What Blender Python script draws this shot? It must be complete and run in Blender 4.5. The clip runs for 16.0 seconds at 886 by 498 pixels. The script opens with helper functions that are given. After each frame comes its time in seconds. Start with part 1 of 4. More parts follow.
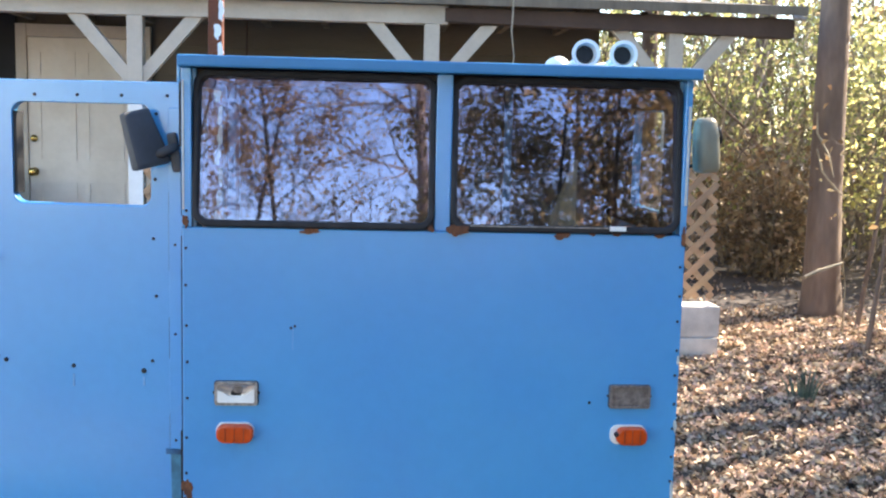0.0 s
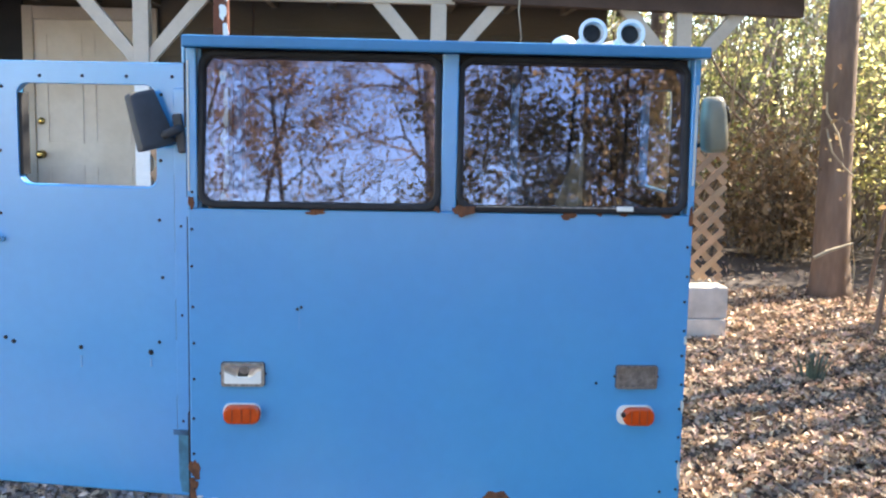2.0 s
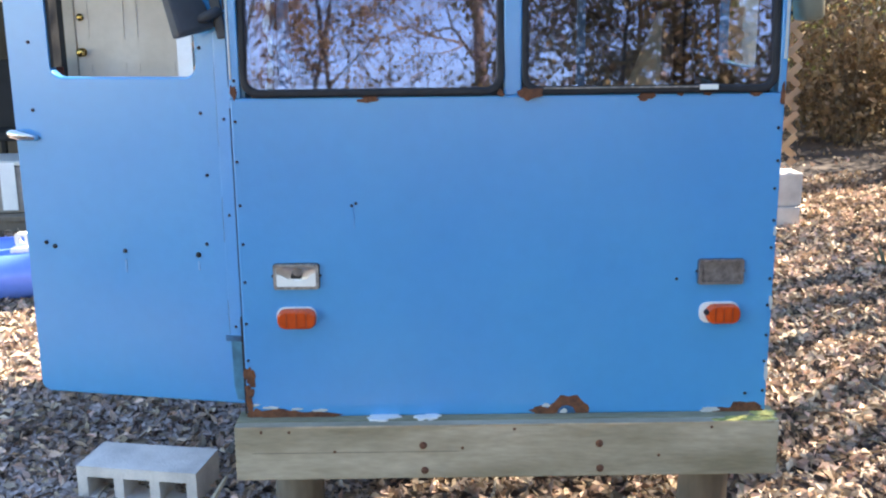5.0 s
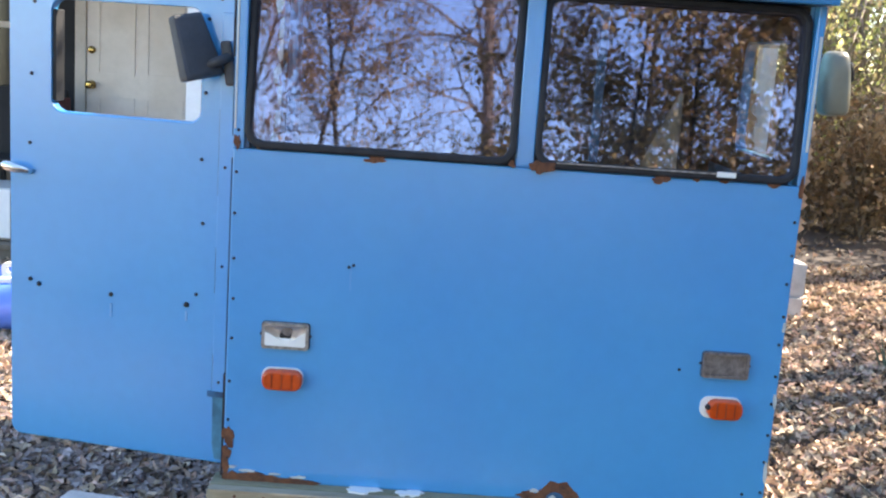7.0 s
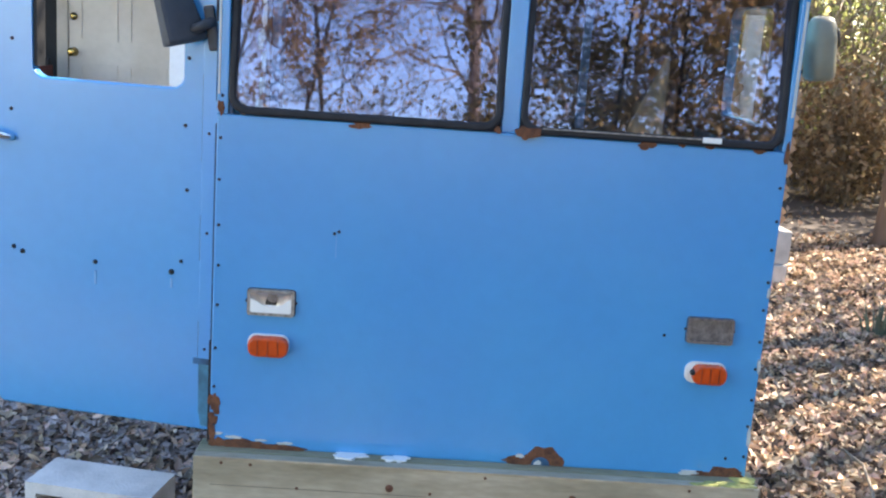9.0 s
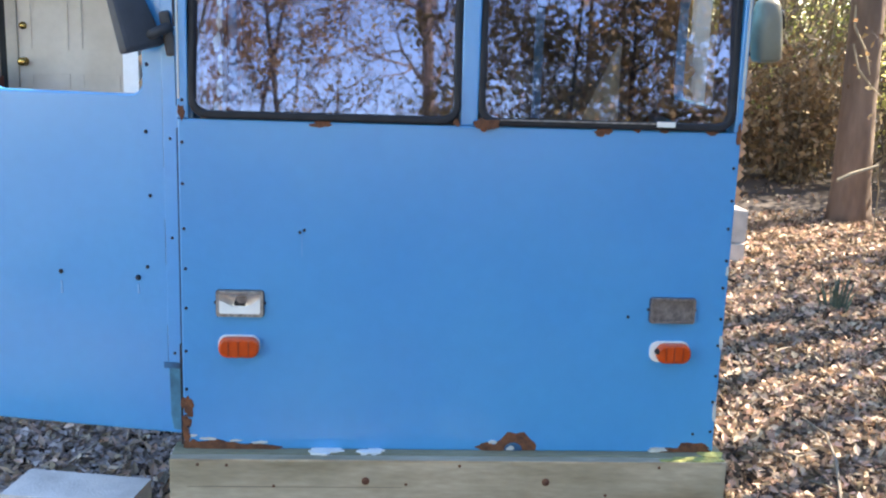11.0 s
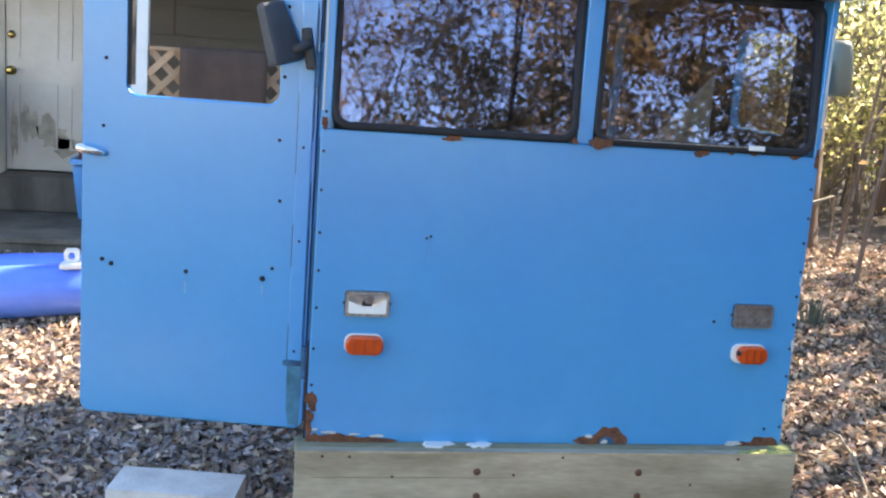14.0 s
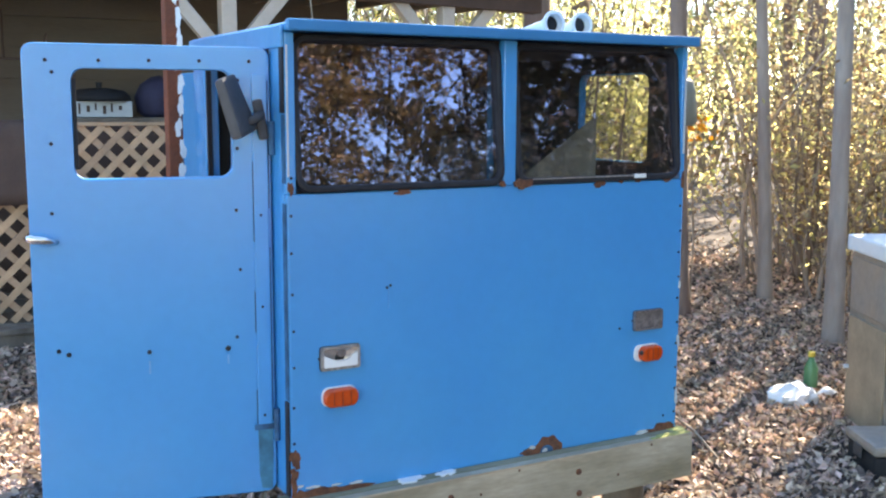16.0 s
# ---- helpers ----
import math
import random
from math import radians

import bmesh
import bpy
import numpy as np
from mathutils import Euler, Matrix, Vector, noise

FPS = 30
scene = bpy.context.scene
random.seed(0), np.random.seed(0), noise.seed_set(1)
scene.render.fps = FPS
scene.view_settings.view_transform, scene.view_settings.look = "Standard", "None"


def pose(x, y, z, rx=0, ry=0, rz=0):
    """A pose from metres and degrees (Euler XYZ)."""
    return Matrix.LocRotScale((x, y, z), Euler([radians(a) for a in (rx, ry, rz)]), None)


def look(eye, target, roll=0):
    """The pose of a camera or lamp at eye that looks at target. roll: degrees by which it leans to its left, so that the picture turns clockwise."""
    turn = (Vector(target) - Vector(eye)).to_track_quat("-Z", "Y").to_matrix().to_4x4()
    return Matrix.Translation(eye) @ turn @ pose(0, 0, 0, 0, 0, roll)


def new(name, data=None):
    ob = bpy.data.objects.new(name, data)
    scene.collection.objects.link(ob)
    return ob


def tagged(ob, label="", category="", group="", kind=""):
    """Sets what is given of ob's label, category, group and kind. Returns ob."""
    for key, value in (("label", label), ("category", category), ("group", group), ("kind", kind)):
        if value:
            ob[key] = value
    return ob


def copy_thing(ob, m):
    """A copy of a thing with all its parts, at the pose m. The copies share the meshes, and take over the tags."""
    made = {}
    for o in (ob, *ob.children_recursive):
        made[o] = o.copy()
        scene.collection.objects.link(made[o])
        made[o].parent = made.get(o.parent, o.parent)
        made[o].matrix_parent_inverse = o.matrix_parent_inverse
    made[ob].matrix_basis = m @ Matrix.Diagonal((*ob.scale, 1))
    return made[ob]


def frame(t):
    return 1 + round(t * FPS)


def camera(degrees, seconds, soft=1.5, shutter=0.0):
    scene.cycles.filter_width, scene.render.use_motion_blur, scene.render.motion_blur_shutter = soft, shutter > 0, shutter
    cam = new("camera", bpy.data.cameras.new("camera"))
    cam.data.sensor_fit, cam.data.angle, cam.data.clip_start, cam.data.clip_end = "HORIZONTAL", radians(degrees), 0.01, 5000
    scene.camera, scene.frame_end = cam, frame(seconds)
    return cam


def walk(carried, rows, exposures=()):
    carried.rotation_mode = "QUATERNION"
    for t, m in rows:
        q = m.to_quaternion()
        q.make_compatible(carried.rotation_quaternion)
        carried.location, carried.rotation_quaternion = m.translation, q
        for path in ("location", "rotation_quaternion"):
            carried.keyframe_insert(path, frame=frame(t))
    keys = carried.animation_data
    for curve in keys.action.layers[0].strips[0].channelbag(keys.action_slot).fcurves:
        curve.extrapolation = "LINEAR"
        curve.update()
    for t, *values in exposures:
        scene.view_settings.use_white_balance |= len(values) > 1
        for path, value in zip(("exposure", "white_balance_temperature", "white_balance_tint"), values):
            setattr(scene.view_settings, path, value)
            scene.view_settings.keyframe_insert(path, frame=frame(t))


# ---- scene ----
cam = camera(46.0, 16.0, soft=2.2)

PATH = [
    (0, (0.586, -3.129, 1.586), (0.709, -1.147, 1.351), 1.4),
    (0.5, (0.588, -3.128, 1.585), (0.709, -1.146, 1.342), 1.3),
    (1, (0.592, -3.125, 1.585), (0.7, -1.144, 1.334), 1.0),
    (1.5, (0.592, -3.121, 1.58), (0.695, -1.141, 1.321), 1.0),
    (2, (0.594, -3.121, 1.58), (0.701, -1.142, 1.311), 1.2),
    (2.5, (0.596, -3.12, 1.573), (0.679, -1.151, 1.234), 0.9),
    (3, (0.622, -3.112, 1.552), (0.657, -1.169, 1.081), 0.8),
    (3.2, (0.648, -3.11, 1.535), (0.651, -1.174, 1.032), 0.9),
    (5.3, (0.54, -2.835, 1.53), (0.557, -0.886, 1.083), -0.8),
    (5.5, (0.529, -2.813, 1.537), (0.558, -0.857, 1.118), -0.6),
    (6, (0.572, -2.773, 1.55), (0.628, -0.807, 1.191), 1.7),
    (6.5, (0.546, -2.77, 1.548), (0.539, -0.8, 1.205), 3.3),
    (7, (0.55, -2.768, 1.542), (0.568, -0.801, 1.181), 4.0),
    (7.5, (0.549, -2.766, 1.544), (0.586, -0.798, 1.191), 5.1),
    (8, (0.553, -2.767, 1.541), (0.622, -0.802, 1.171), 4.6),
    (8.5, (0.553, -2.765, 1.532), (0.6, -0.808, 1.121), 4.1),
    (11, (0.543, -2.806, 1.538), (0.664, -0.856, 1.114), 1.9),
    (11.5, (0.508, -2.857, 1.535), (0.677, -0.925, 1.046), 0.6),
    (12, (0.542, -2.969, 1.55), (0.709, -1.014, 1.165), 1.0),
    (12.5, (0.539, -3.067, 1.542), (0.572, -1.104, 1.159), -0.1),
    (12.7, (0.467, -3.09, 1.54), (0.522, -1.14, 1.187), 1.1),
    (13, (0.4, -3.101, 1.534), (0.58, -1.142, 1.17), 2.7),
    (13.2, (0.334, -3.105, 1.52), (0.597, -1.155, 1.2), 5.1),
    (13.5, (0.036, -3.066, 1.5), (0.297, -1.12, 1.12), 5.5),
    (13.7, (-0.122, -3.022, 1.497), (0.144, -1.072, 1.038), 4.9),
    (14, (-0.146, -2.972, 1.493), (0.194, -1.034, 1.13), 4.2),
    (14.5, (-0.341, -2.826, 1.492), (0.139, -0.921, 1.122), 2.3),
    (15, (-0.563, -2.852, 1.503), (0.084, -0.992, 1.158), 4.2),
    (15.5, (-0.86, -2.969, 1.535), (-0.06, -1.161, 1.237), 0.7),
    (16, (-1.084, -2.882, 1.526), (-0.118, -1.151, 1.255), 0.2),
]
# stops, kelvin and tint
EXPOSURES = [(0.0, 2.35, 7300, 10)]
walk(cam, [(t, look(eye, target, roll)) for t, eye, target, roll in PATH], EXPOSURES)

# ---- light ----
SUN = Vector((0.84, 0.40, 0.88)).normalized()
world = bpy.data.worlds.new("sky")
scene.world = world
world.use_nodes = True
wn = world.node_tree.nodes
sky = wn.new("ShaderNodeTexSky")
sky.sky_type = "NISHITA"
sky.sun_disc = False
sky.ozone_density, sky.dust_density, sky.air_density = 4.0, 0.2, 1.0
sky.sun_elevation = math.asin(SUN.z)
sky.sun_rotation = math.atan2(SUN.x, SUN.y)
wn["Background"].inputs["Strength"].default_value = 0.15
world.node_tree.links.new(sky.outputs[0], wn["Background"].inputs["Color"])
sun = new("sun", bpy.data.lights.new("sun", "SUN"))
sun.data.energy, sun.data.angle, sun.data.color = 5.0, radians(0.5), (1.0, 0.93, 0.82)
sun.matrix_world = look(SUN * 30, (0, 0, 0))

# ---- materials ----


def mat(name, color, rough=0.6, metal=0.0, var=0.15, scale=8.0, bump=0.2, fine=60.0, color2=None, stretch=(1, 1, 1), spec=0.5, vary=0.0, island=False, thin=0.0, wave=0.0):
    """A surface with variation at two scales and fine relief. color2: what the broad variation goes to."""
    m = bpy.data.materials.new(name)
    m.use_nodes = True
    nt, n = m.node_tree, m.node_tree.nodes
    b = n["Principled BSDF"]
    b.inputs["Roughness"].default_value, b.inputs["Metallic"].default_value = rough, metal
    b.inputs["Specular IOR Level"].default_value = spec
    co, mp = n.new("ShaderNodeTexCoord"), n.new("ShaderNodeMapping")
    mp.inputs["Scale"].default_value = stretch
    nt.links.new(co.outputs["Object"], mp.inputs[0])
    big, small = n.new("ShaderNodeTexNoise"), n.new("ShaderNodeTexNoise")
    big.inputs["Scale"].default_value, small.inputs["Scale"].default_value = scale, fine
    big.inputs["Detail"].default_value, small.inputs["Detail"].default_value = 6, 4
    for t in (big, small):
        nt.links.new(mp.outputs[0], t.inputs["Vector"])
    mix, mix2 = n.new("ShaderNodeMix"), n.new("ShaderNodeMix")
    mix.data_type = mix2.data_type = "RGBA"
    c2 = color2 or tuple(c * (1 - 2 * var) for c in color)
    mix.inputs[6].default_value, mix.inputs[7].default_value = (*color, 1), (*c2, 1)
    ramp = n.new("ShaderNodeMapRange")
    ramp.inputs[1].default_value, ramp.inputs[2].default_value = 0.35, 0.7
    nt.links.new(big.outputs[0], ramp.inputs[0])
    nt.links.new(ramp.outputs[0], mix.inputs[0])
    mix2.blend_type = "MULTIPLY"
    mix2.inputs[0].default_value = 1.0
    r2 = n.new("ShaderNodeMapRange")
    r2.inputs[3].default_value, r2.inputs[4].default_value = 1 - var, 1 + var
    nt.links.new(small.outputs[0], r2.inputs[0])
    nt.links.new(mix.outputs[2], mix2.inputs[6])
    nt.links.new(r2.outputs[0], mix2.inputs[7])
    last = mix2.outputs[2]
    if vary:
        src = n.new("ShaderNodeNewGeometry").outputs["Random Per Island"] if island else n.new("ShaderNodeObjectInfo").outputs["Random"]
        hsv, r3, r4 = n.new("ShaderNodeHueSaturation"), n.new("ShaderNodeMapRange"), n.new("ShaderNodeMapRange")
        r3.inputs[3].default_value, r3.inputs[4].default_value = 1 - vary, 1 + vary
        r4.inputs[3].default_value, r4.inputs[4].default_value = 0.5 - 0.025 * vary, 0.5 + 0.025 * vary
        frac = n.new("ShaderNodeMath")
        frac.operation = "FRACT"
        mul = n.new("ShaderNodeMath")
        mul.operation = "MULTIPLY"
        mul.inputs[1].default_value = 7.31
        nt.links.new(src, mul.inputs[0])
        nt.links.new(mul.outputs[0], frac.inputs[0])
        nt.links.new(src, r3.inputs[0])
        nt.links.new(frac.outputs[0], r4.inputs[0])
        nt.links.new(r3.outputs[0], hsv.inputs["Value"])
        nt.links.new(r4.outputs[0], hsv.inputs["Hue"])
        nt.links.new(last, hsv.inputs["Color"])
        last = hsv.outputs[0]
    nt.links.new(last, b.inputs["Base Color"])
    if thin:
        tr, ms = n.new("ShaderNodeBsdfTranslucent"), n.new("ShaderNodeMixShader")
        ms.inputs[0].default_value = thin
        nt.links.new(last, tr.inputs[0])
        nt.links.new(b.outputs[0], ms.inputs[1])
        nt.links.new(tr.outputs[0], ms.inputs[2])
        nt.links.new(ms.outputs[0], n["Material Output"].inputs[0])
    if bump:
        bp = n.new("ShaderNodeBump")
        bp.inputs["Strength"].default_value, bp.inputs["Distance"].default_value = bump, 0.004
        nt.links.new(small.outputs[0], bp.inputs["Height"])
        nt.links.new(bp.outputs[0], b.inputs["Normal"])
        if wave:
            wv = n.new("ShaderNodeBump")
            wv.inputs["Strength"].default_value, wv.inputs["Distance"].default_value = 1.0, wave
            nt.links.new(big.outputs[0], wv.inputs["Height"])
            nt.links.new(wv.outputs[0], bp.inputs["Normal"])
    return m


BLUE = mat("blue_paint", (0.026, 0.264, 0.60), 0.42, 0, 0.05, 1.8, 0.05, 30, (0.036, 0.296, 0.61), wave=0.02, spec=0.5)
for key, value in (("Coat Weight", 1.0), ("Coat Roughness", 0.2), ("Coat IOR", 1.65)):
    BLUE.node_tree.nodes["Principled BSDF"].inputs[key].default_value = value
TEAL = mat("visor_paint", (0.03, 0.20, 0.42), 0.4, 0, 0.06, 5, 0.08, 60)
RUST = mat("rust", (0.18, 0.07, 0.032), 0.9, 0, 0.45, 45, 0.9, 160, (0.075, 0.032, 0.02))
RUBBER = mat("black_rubber", (0.024, 0.024, 0.029), 0.55, 0, 0.2, 20, 0.1, spec=0.3)
BOLT = mat("dark_bolt", (0.02, 0.02, 0.022), 0.6, 0.3, 0.2, 50, 0.1)
PLASTIC = mat("grey_plastic", (0.068, 0.064, 0.066), 0.6, 0, 0.12, 20, 0.3, 200)
PALE = mat("pale_plastic", (0.55, 0.57, 0.55), 0.45, 0, 0.1, 10, 0.1)
AMBER = mat("amber_lens", (0.60, 0.07, 0.008), 0.22, 0, 0.1, 40, 0.3, 90)
CHROME = mat("chrome", (0.8, 0.8, 0.8), 0.16, 1, 0.05, 20, 0.05)
WHITE = mat("white_paint", (0.78, 0.78, 0.76), 0.5, 0, 0.05, 8, 0.1)
GREYLAMP = mat("lamp_rim", (0.36, 0.32, 0.29), 0.5, 0.2, 0.3, 60, 0.4, 160)
LENS = mat("lamp_lens", (0.25, 0.21, 0.20), 0.2, 0.2, 0.25, 60, 0.5, 160)
BEAM = mat("weathered_pine", (0.44, 0.375, 0.275), 0.85, 0, 0.28, 5, 0.6, 45, (0.23, 0.19, 0.12), (0.45, 2.0, 2.0))
# Darker and greener than the front plank's pine.
LEDGEPINE = mat("dark_green_pine", (0.27, 0.245, 0.16), 0.9, 0, 0.3, 6, 0.6, 50, (0.16, 0.15, 0.085), (0.45, 2.0, 2.0))
OLDWOOD = mat("grey_wood", (0.20, 0.16, 0.12), 0.85, 0, 0.25, 6, 0.5, 60, None, (1, 1, 0.25))
CREAM = mat("cream_paint", (0.52, 0.45, 0.37), 0.7, 0, 0.08, 6, 0.3, 50)
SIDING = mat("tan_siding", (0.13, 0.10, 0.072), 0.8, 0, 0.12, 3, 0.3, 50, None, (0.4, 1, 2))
BROWN = mat("brown_board", (0.085, 0.05, 0.036), 0.8, 0, 0.15, 5, 0.3)
LATTICE = mat("lattice_wood", (0.47, 0.295, 0.175), 0.8, 0, 0.15, 6, 0.3, 60, vary=0.15)
SHINGLE = mat("roof_shingle", (0.13, 0.11, 0.10), 0.95, 0, 0.3, 10, 0.8, 120)
CONCRETE = mat("concrete", (0.72, 0.655, 0.60), 0.9, 0, 0.14, 9, 0.9, 120)
DARKBARK = mat("dark_bark", (0.035, 0.026, 0.022), 0.95, 0, 0.3, 6, 1.0, 30, None, (1, 1, 0.25))
PALEBARK = mat("pale_bark", (0.36, 0.31, 0.265), 0.95, 0, 0.25, 6, 1.0, 30, (0.24, 0.19, 0.16), (1, 1, 0.25))
BARK = mat("bark", (0.25, 0.18, 0.14), 0.95, 0, 0.3, 6, 1.0, 30, (0.13, 0.09, 0.07), (1, 1, 0.25))
SOIL = mat("soil", (0.048, 0.038, 0.037), 0.95, 0, 0.35, 1.3, 1.0, 25, (0.12, 0.092, 0.076))
CRUMB = mat("leaf_crumbs", (0.46, 0.385, 0.355), 0.85, 0, 0.1, 5, 0.0, 40, vary=0.38, island=True)
LITTER = mat("leaf_litter", (0.47, 0.345, 0.255), 0.62, 0, 0.1, 5, 0.0, 40, vary=0.9, island=True, thin=0.15)
GREEN = mat("green_leaf", (0.21, 0.24, 0.09), 0.55, 0, 0.2, 2, 0.0, 30, vary=0.6, island=True, thin=0.5)
GOLD = mat("gold_leaf", (0.50, 0.40, 0.23), 0.6, 0, 0.2, 2, 0.0, 30, vary=0.5, island=True, thin=0.5)
DRY = mat("dry_leaf", (0.30, 0.19, 0.10), 0.7, 0, 0.2, 2, 0.0, 30, vary=0.5, island=True, thin=0.4)
OAKLEAF = mat("brown_green_leaf", (0.30, 0.20, 0.075), 0.5, 0, 0.2, 2, 0.0, 30, vary=0.7, island=True, thin=0.3)
EVERGREEN = mat("dark_leaf", (0.05, 0.048, 0.024), 0.5, 0, 0.2, 2, 0.0, 30, vary=0.5, island=True, thin=0.3)
SILVER = mat("lamp_reflector", (0.75, 0.75, 0.76), 0.28, 0.9, 0.2, 25, 0.4, 60)
MIRROR = mat("mirror_housing", (0.25, 0.225, 0.165), 0.4, 0, 0.08, 10, 0.1)
RUSTY = mat("rusty_steel", (0.20, 0.055, 0.022), 0.85, 0, 0.3, 8, 0.6, 90, (0.12, 0.04, 0.02))
PALEWOOD = mat("pale_branch", (0.45, 0.37, 0.26), 0.8, 0, 0.2, 8, 0.4)
BOATBLUE = mat("blue_plastic", (0.13, 0.27, 0.88), 0.22, 0, 0.08, 4, 0.1)
TUBBLUE = mat("tub_plastic", (0.09, 0.32, 0.66), 0.4, 0, 0.06, 6, 0.1)
BLACK = mat("black_cloth", (0.012, 0.012, 0.014), 0.8, 0, 0.2, 8, 0.4)
RED = mat("red_cloth", (0.14, 0.03, 0.028), 0.85, 0, 0.2, 12, 0.4)
CARD = mat("carton", (0.35, 0.27, 0.18), 0.8, 0, 0.15, 8, 0.2)
WINDOW = mat("dark_window", (0.015, 0.016, 0.018), 0.15, 0, 0.1, 4, 0.02)
DOORPAINT = mat("door_paint", (0.70, 0.62, 0.53), 0.6, 0, 0.07, 3, 0.15, 30, (0.60, 0.51, 0.41))
STEELBOX = mat("stained_metal", (0.26, 0.235, 0.205), 0.55, 0.1, 0.2, 4, 0.3, 30, (0.34, 0.26, 0.19))
GRASS = mat("green_blade", (0.19, 0.25, 0.19), 0.6, 0, 0.15, 6, 0.0, vary=0.3, island=True, thin=0.3)
PALEGREEN = mat("thicket_leaf", (0.31, 0.33, 0.12), 0.55, 0, 0.2, 2, 0.0, 30, vary=0.6, island=True, thin=0.5)
# Full sun is put into this leaf's bright colour, beyond plain foliage.
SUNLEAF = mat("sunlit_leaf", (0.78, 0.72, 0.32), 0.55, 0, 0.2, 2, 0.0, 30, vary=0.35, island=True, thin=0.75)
BROWNTWIG = mat("brown_twig", (0.36, 0.295, 0.235), 0.9, 0, 0.25, 4, 0.3, vary=0.5, island=True)
TWIG = mat("twig", (0.40, 0.33, 0.25), 0.9, 0, 0.25, 4, 0.3, vary=0.4, island=True)
ORANGE = mat("orange_leaf", (0.60, 0.26, 0.02), 0.6, 0, 0.15, 6, 0.0, vary=0.3, island=True, thin=0.5)
BRASS = mat("brass", (0.62, 0.42, 0.14), 0.25, 1, 0.1, 20, 0.05)
STAIN = mat("water_stain", (0.56, 0.46, 0.34), 0.8, 0, 0.2, 12, 0.1)
GREYWOOD = mat("fascia_wood", (0.33, 0.29, 0.25), 0.85, 0, 0.15, 5, 0.4, 50, None, (0.3, 1, 3))
NAVY = mat("navy_cloth", (0.03, 0.03, 0.07), 0.8, 0, 0.2, 8, 0.3)
GREENPLASTIC = mat("green_plastic", (0.08, 0.22, 0.10), 0.35, 0, 0.1, 10, 0.05)
YELLOW = mat("yellow_plastic", (0.65, 0.5, 0.08), 0.4, 0, 0.1, 10, 0.05)
SHRUB = mat("dead_needles", (0.38, 0.27, 0.16), 0.8, 0, 0.2, 6, 0.0, vary=0.5, island=True)
STREAK = mat("pale_streak", (0.13, 0.34, 0.60), 0.6, 0, 0.1, 20, 0.05)
AMBERDARK = mat("amber_rib", (0.28, 0.03, 0.005), 0.3, 0, 0.1, 40, 0.1)
DARKBLUE = mat("grimy_blue", (0.03, 0.12, 0.24), 0.7, 0, 0.3, 20, 0.2)
SUNLICHEN = mat("sunlit_lichen", (0.52, 0.50, 0.16), 0.9, 0, 0.3, 40, 0.6, 140)
GRIME = mat("greenish_grime", (0.05, 0.23, 0.36), 0.6, 0, 0.25, 14, 0.1)
FADED = mat("faded_blue", (0.030, 0.25, 0.57), 0.38, 0, 0.08, 4, 0.08, 40, spec=0.9)
FADED.node_tree.nodes["Principled BSDF"].inputs["Coat Weight"].default_value = 0.6
FADED.node_tree.nodes["Principled BSDF"].inputs["Coat Roughness"].default_value = 0.35
# Near-black: the shade inside the cab is put into this colour.
INTERIOR = mat("shaded_interior", (0.045, 0.033, 0.027), 0.8, 0, 0.2, 5, 0.2)

GLASS = bpy.data.materials.new("blue_cast_glass")
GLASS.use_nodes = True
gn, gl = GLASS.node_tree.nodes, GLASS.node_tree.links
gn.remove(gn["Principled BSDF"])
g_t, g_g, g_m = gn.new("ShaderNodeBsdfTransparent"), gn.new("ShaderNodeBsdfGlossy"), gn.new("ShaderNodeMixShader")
# The glossy colour is tinted blue so the pale mirrored sky reads bluer.
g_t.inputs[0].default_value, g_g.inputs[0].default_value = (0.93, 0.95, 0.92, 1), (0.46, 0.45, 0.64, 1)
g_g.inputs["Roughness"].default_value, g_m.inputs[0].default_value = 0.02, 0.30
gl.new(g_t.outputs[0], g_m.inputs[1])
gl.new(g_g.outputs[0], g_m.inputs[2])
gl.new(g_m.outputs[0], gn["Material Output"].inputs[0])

# ---- mesh helpers ----


def mesh_ob(name, bm, material, smooth=False):
    me = bpy.data.meshes.new(name)
    bm.to_mesh(me)
    bm.free()
    me.materials.append(material)
    if smooth:
        for p in me.polygons:
            p.use_smooth = True
    return new(name, me)


def part(name, bm, material, parent, label="", smooth=False):
    """One mesh object under a thing or a part; its coordinates are those of the thing."""
    ob = mesh_ob(name, bm, material, smooth)
    ob.parent = parent
    return tagged(ob, label)


def empty(name, label, category, group="", kind="", at=(0, 0, 0)):
    ob = new(name)
    ob.empty_display_size = 0.1
    ob.location = at
    return tagged(ob, label, category, group, kind)


def box(x0, y0, z0, x1, y1, z1, bevel=0.0, bm=None, m=None):
    b = bm or bmesh.new()
    vs = [Vector((x, y, z)) for x in (x0, x1) for y in (y0, y1) for z in (z0, z1)]
    if m:
        vs = [m @ v for v in vs]
    v = [b.verts.new(p) for p in vs]
    fs = [b.faces.new([v[i] for i in f]) for f in ((0, 1, 3, 2), (4, 6, 7, 5), (0, 4, 5, 1), (2, 3, 7, 6), (0, 2, 6, 4), (1, 5, 7, 3))]
    if bevel:
        es = list({e for f in fs for e in f.edges})
        bmesh.ops.bevel(b, geom=es, offset=bevel, segments=2, affect="EDGES", profile=0.6)
    return b


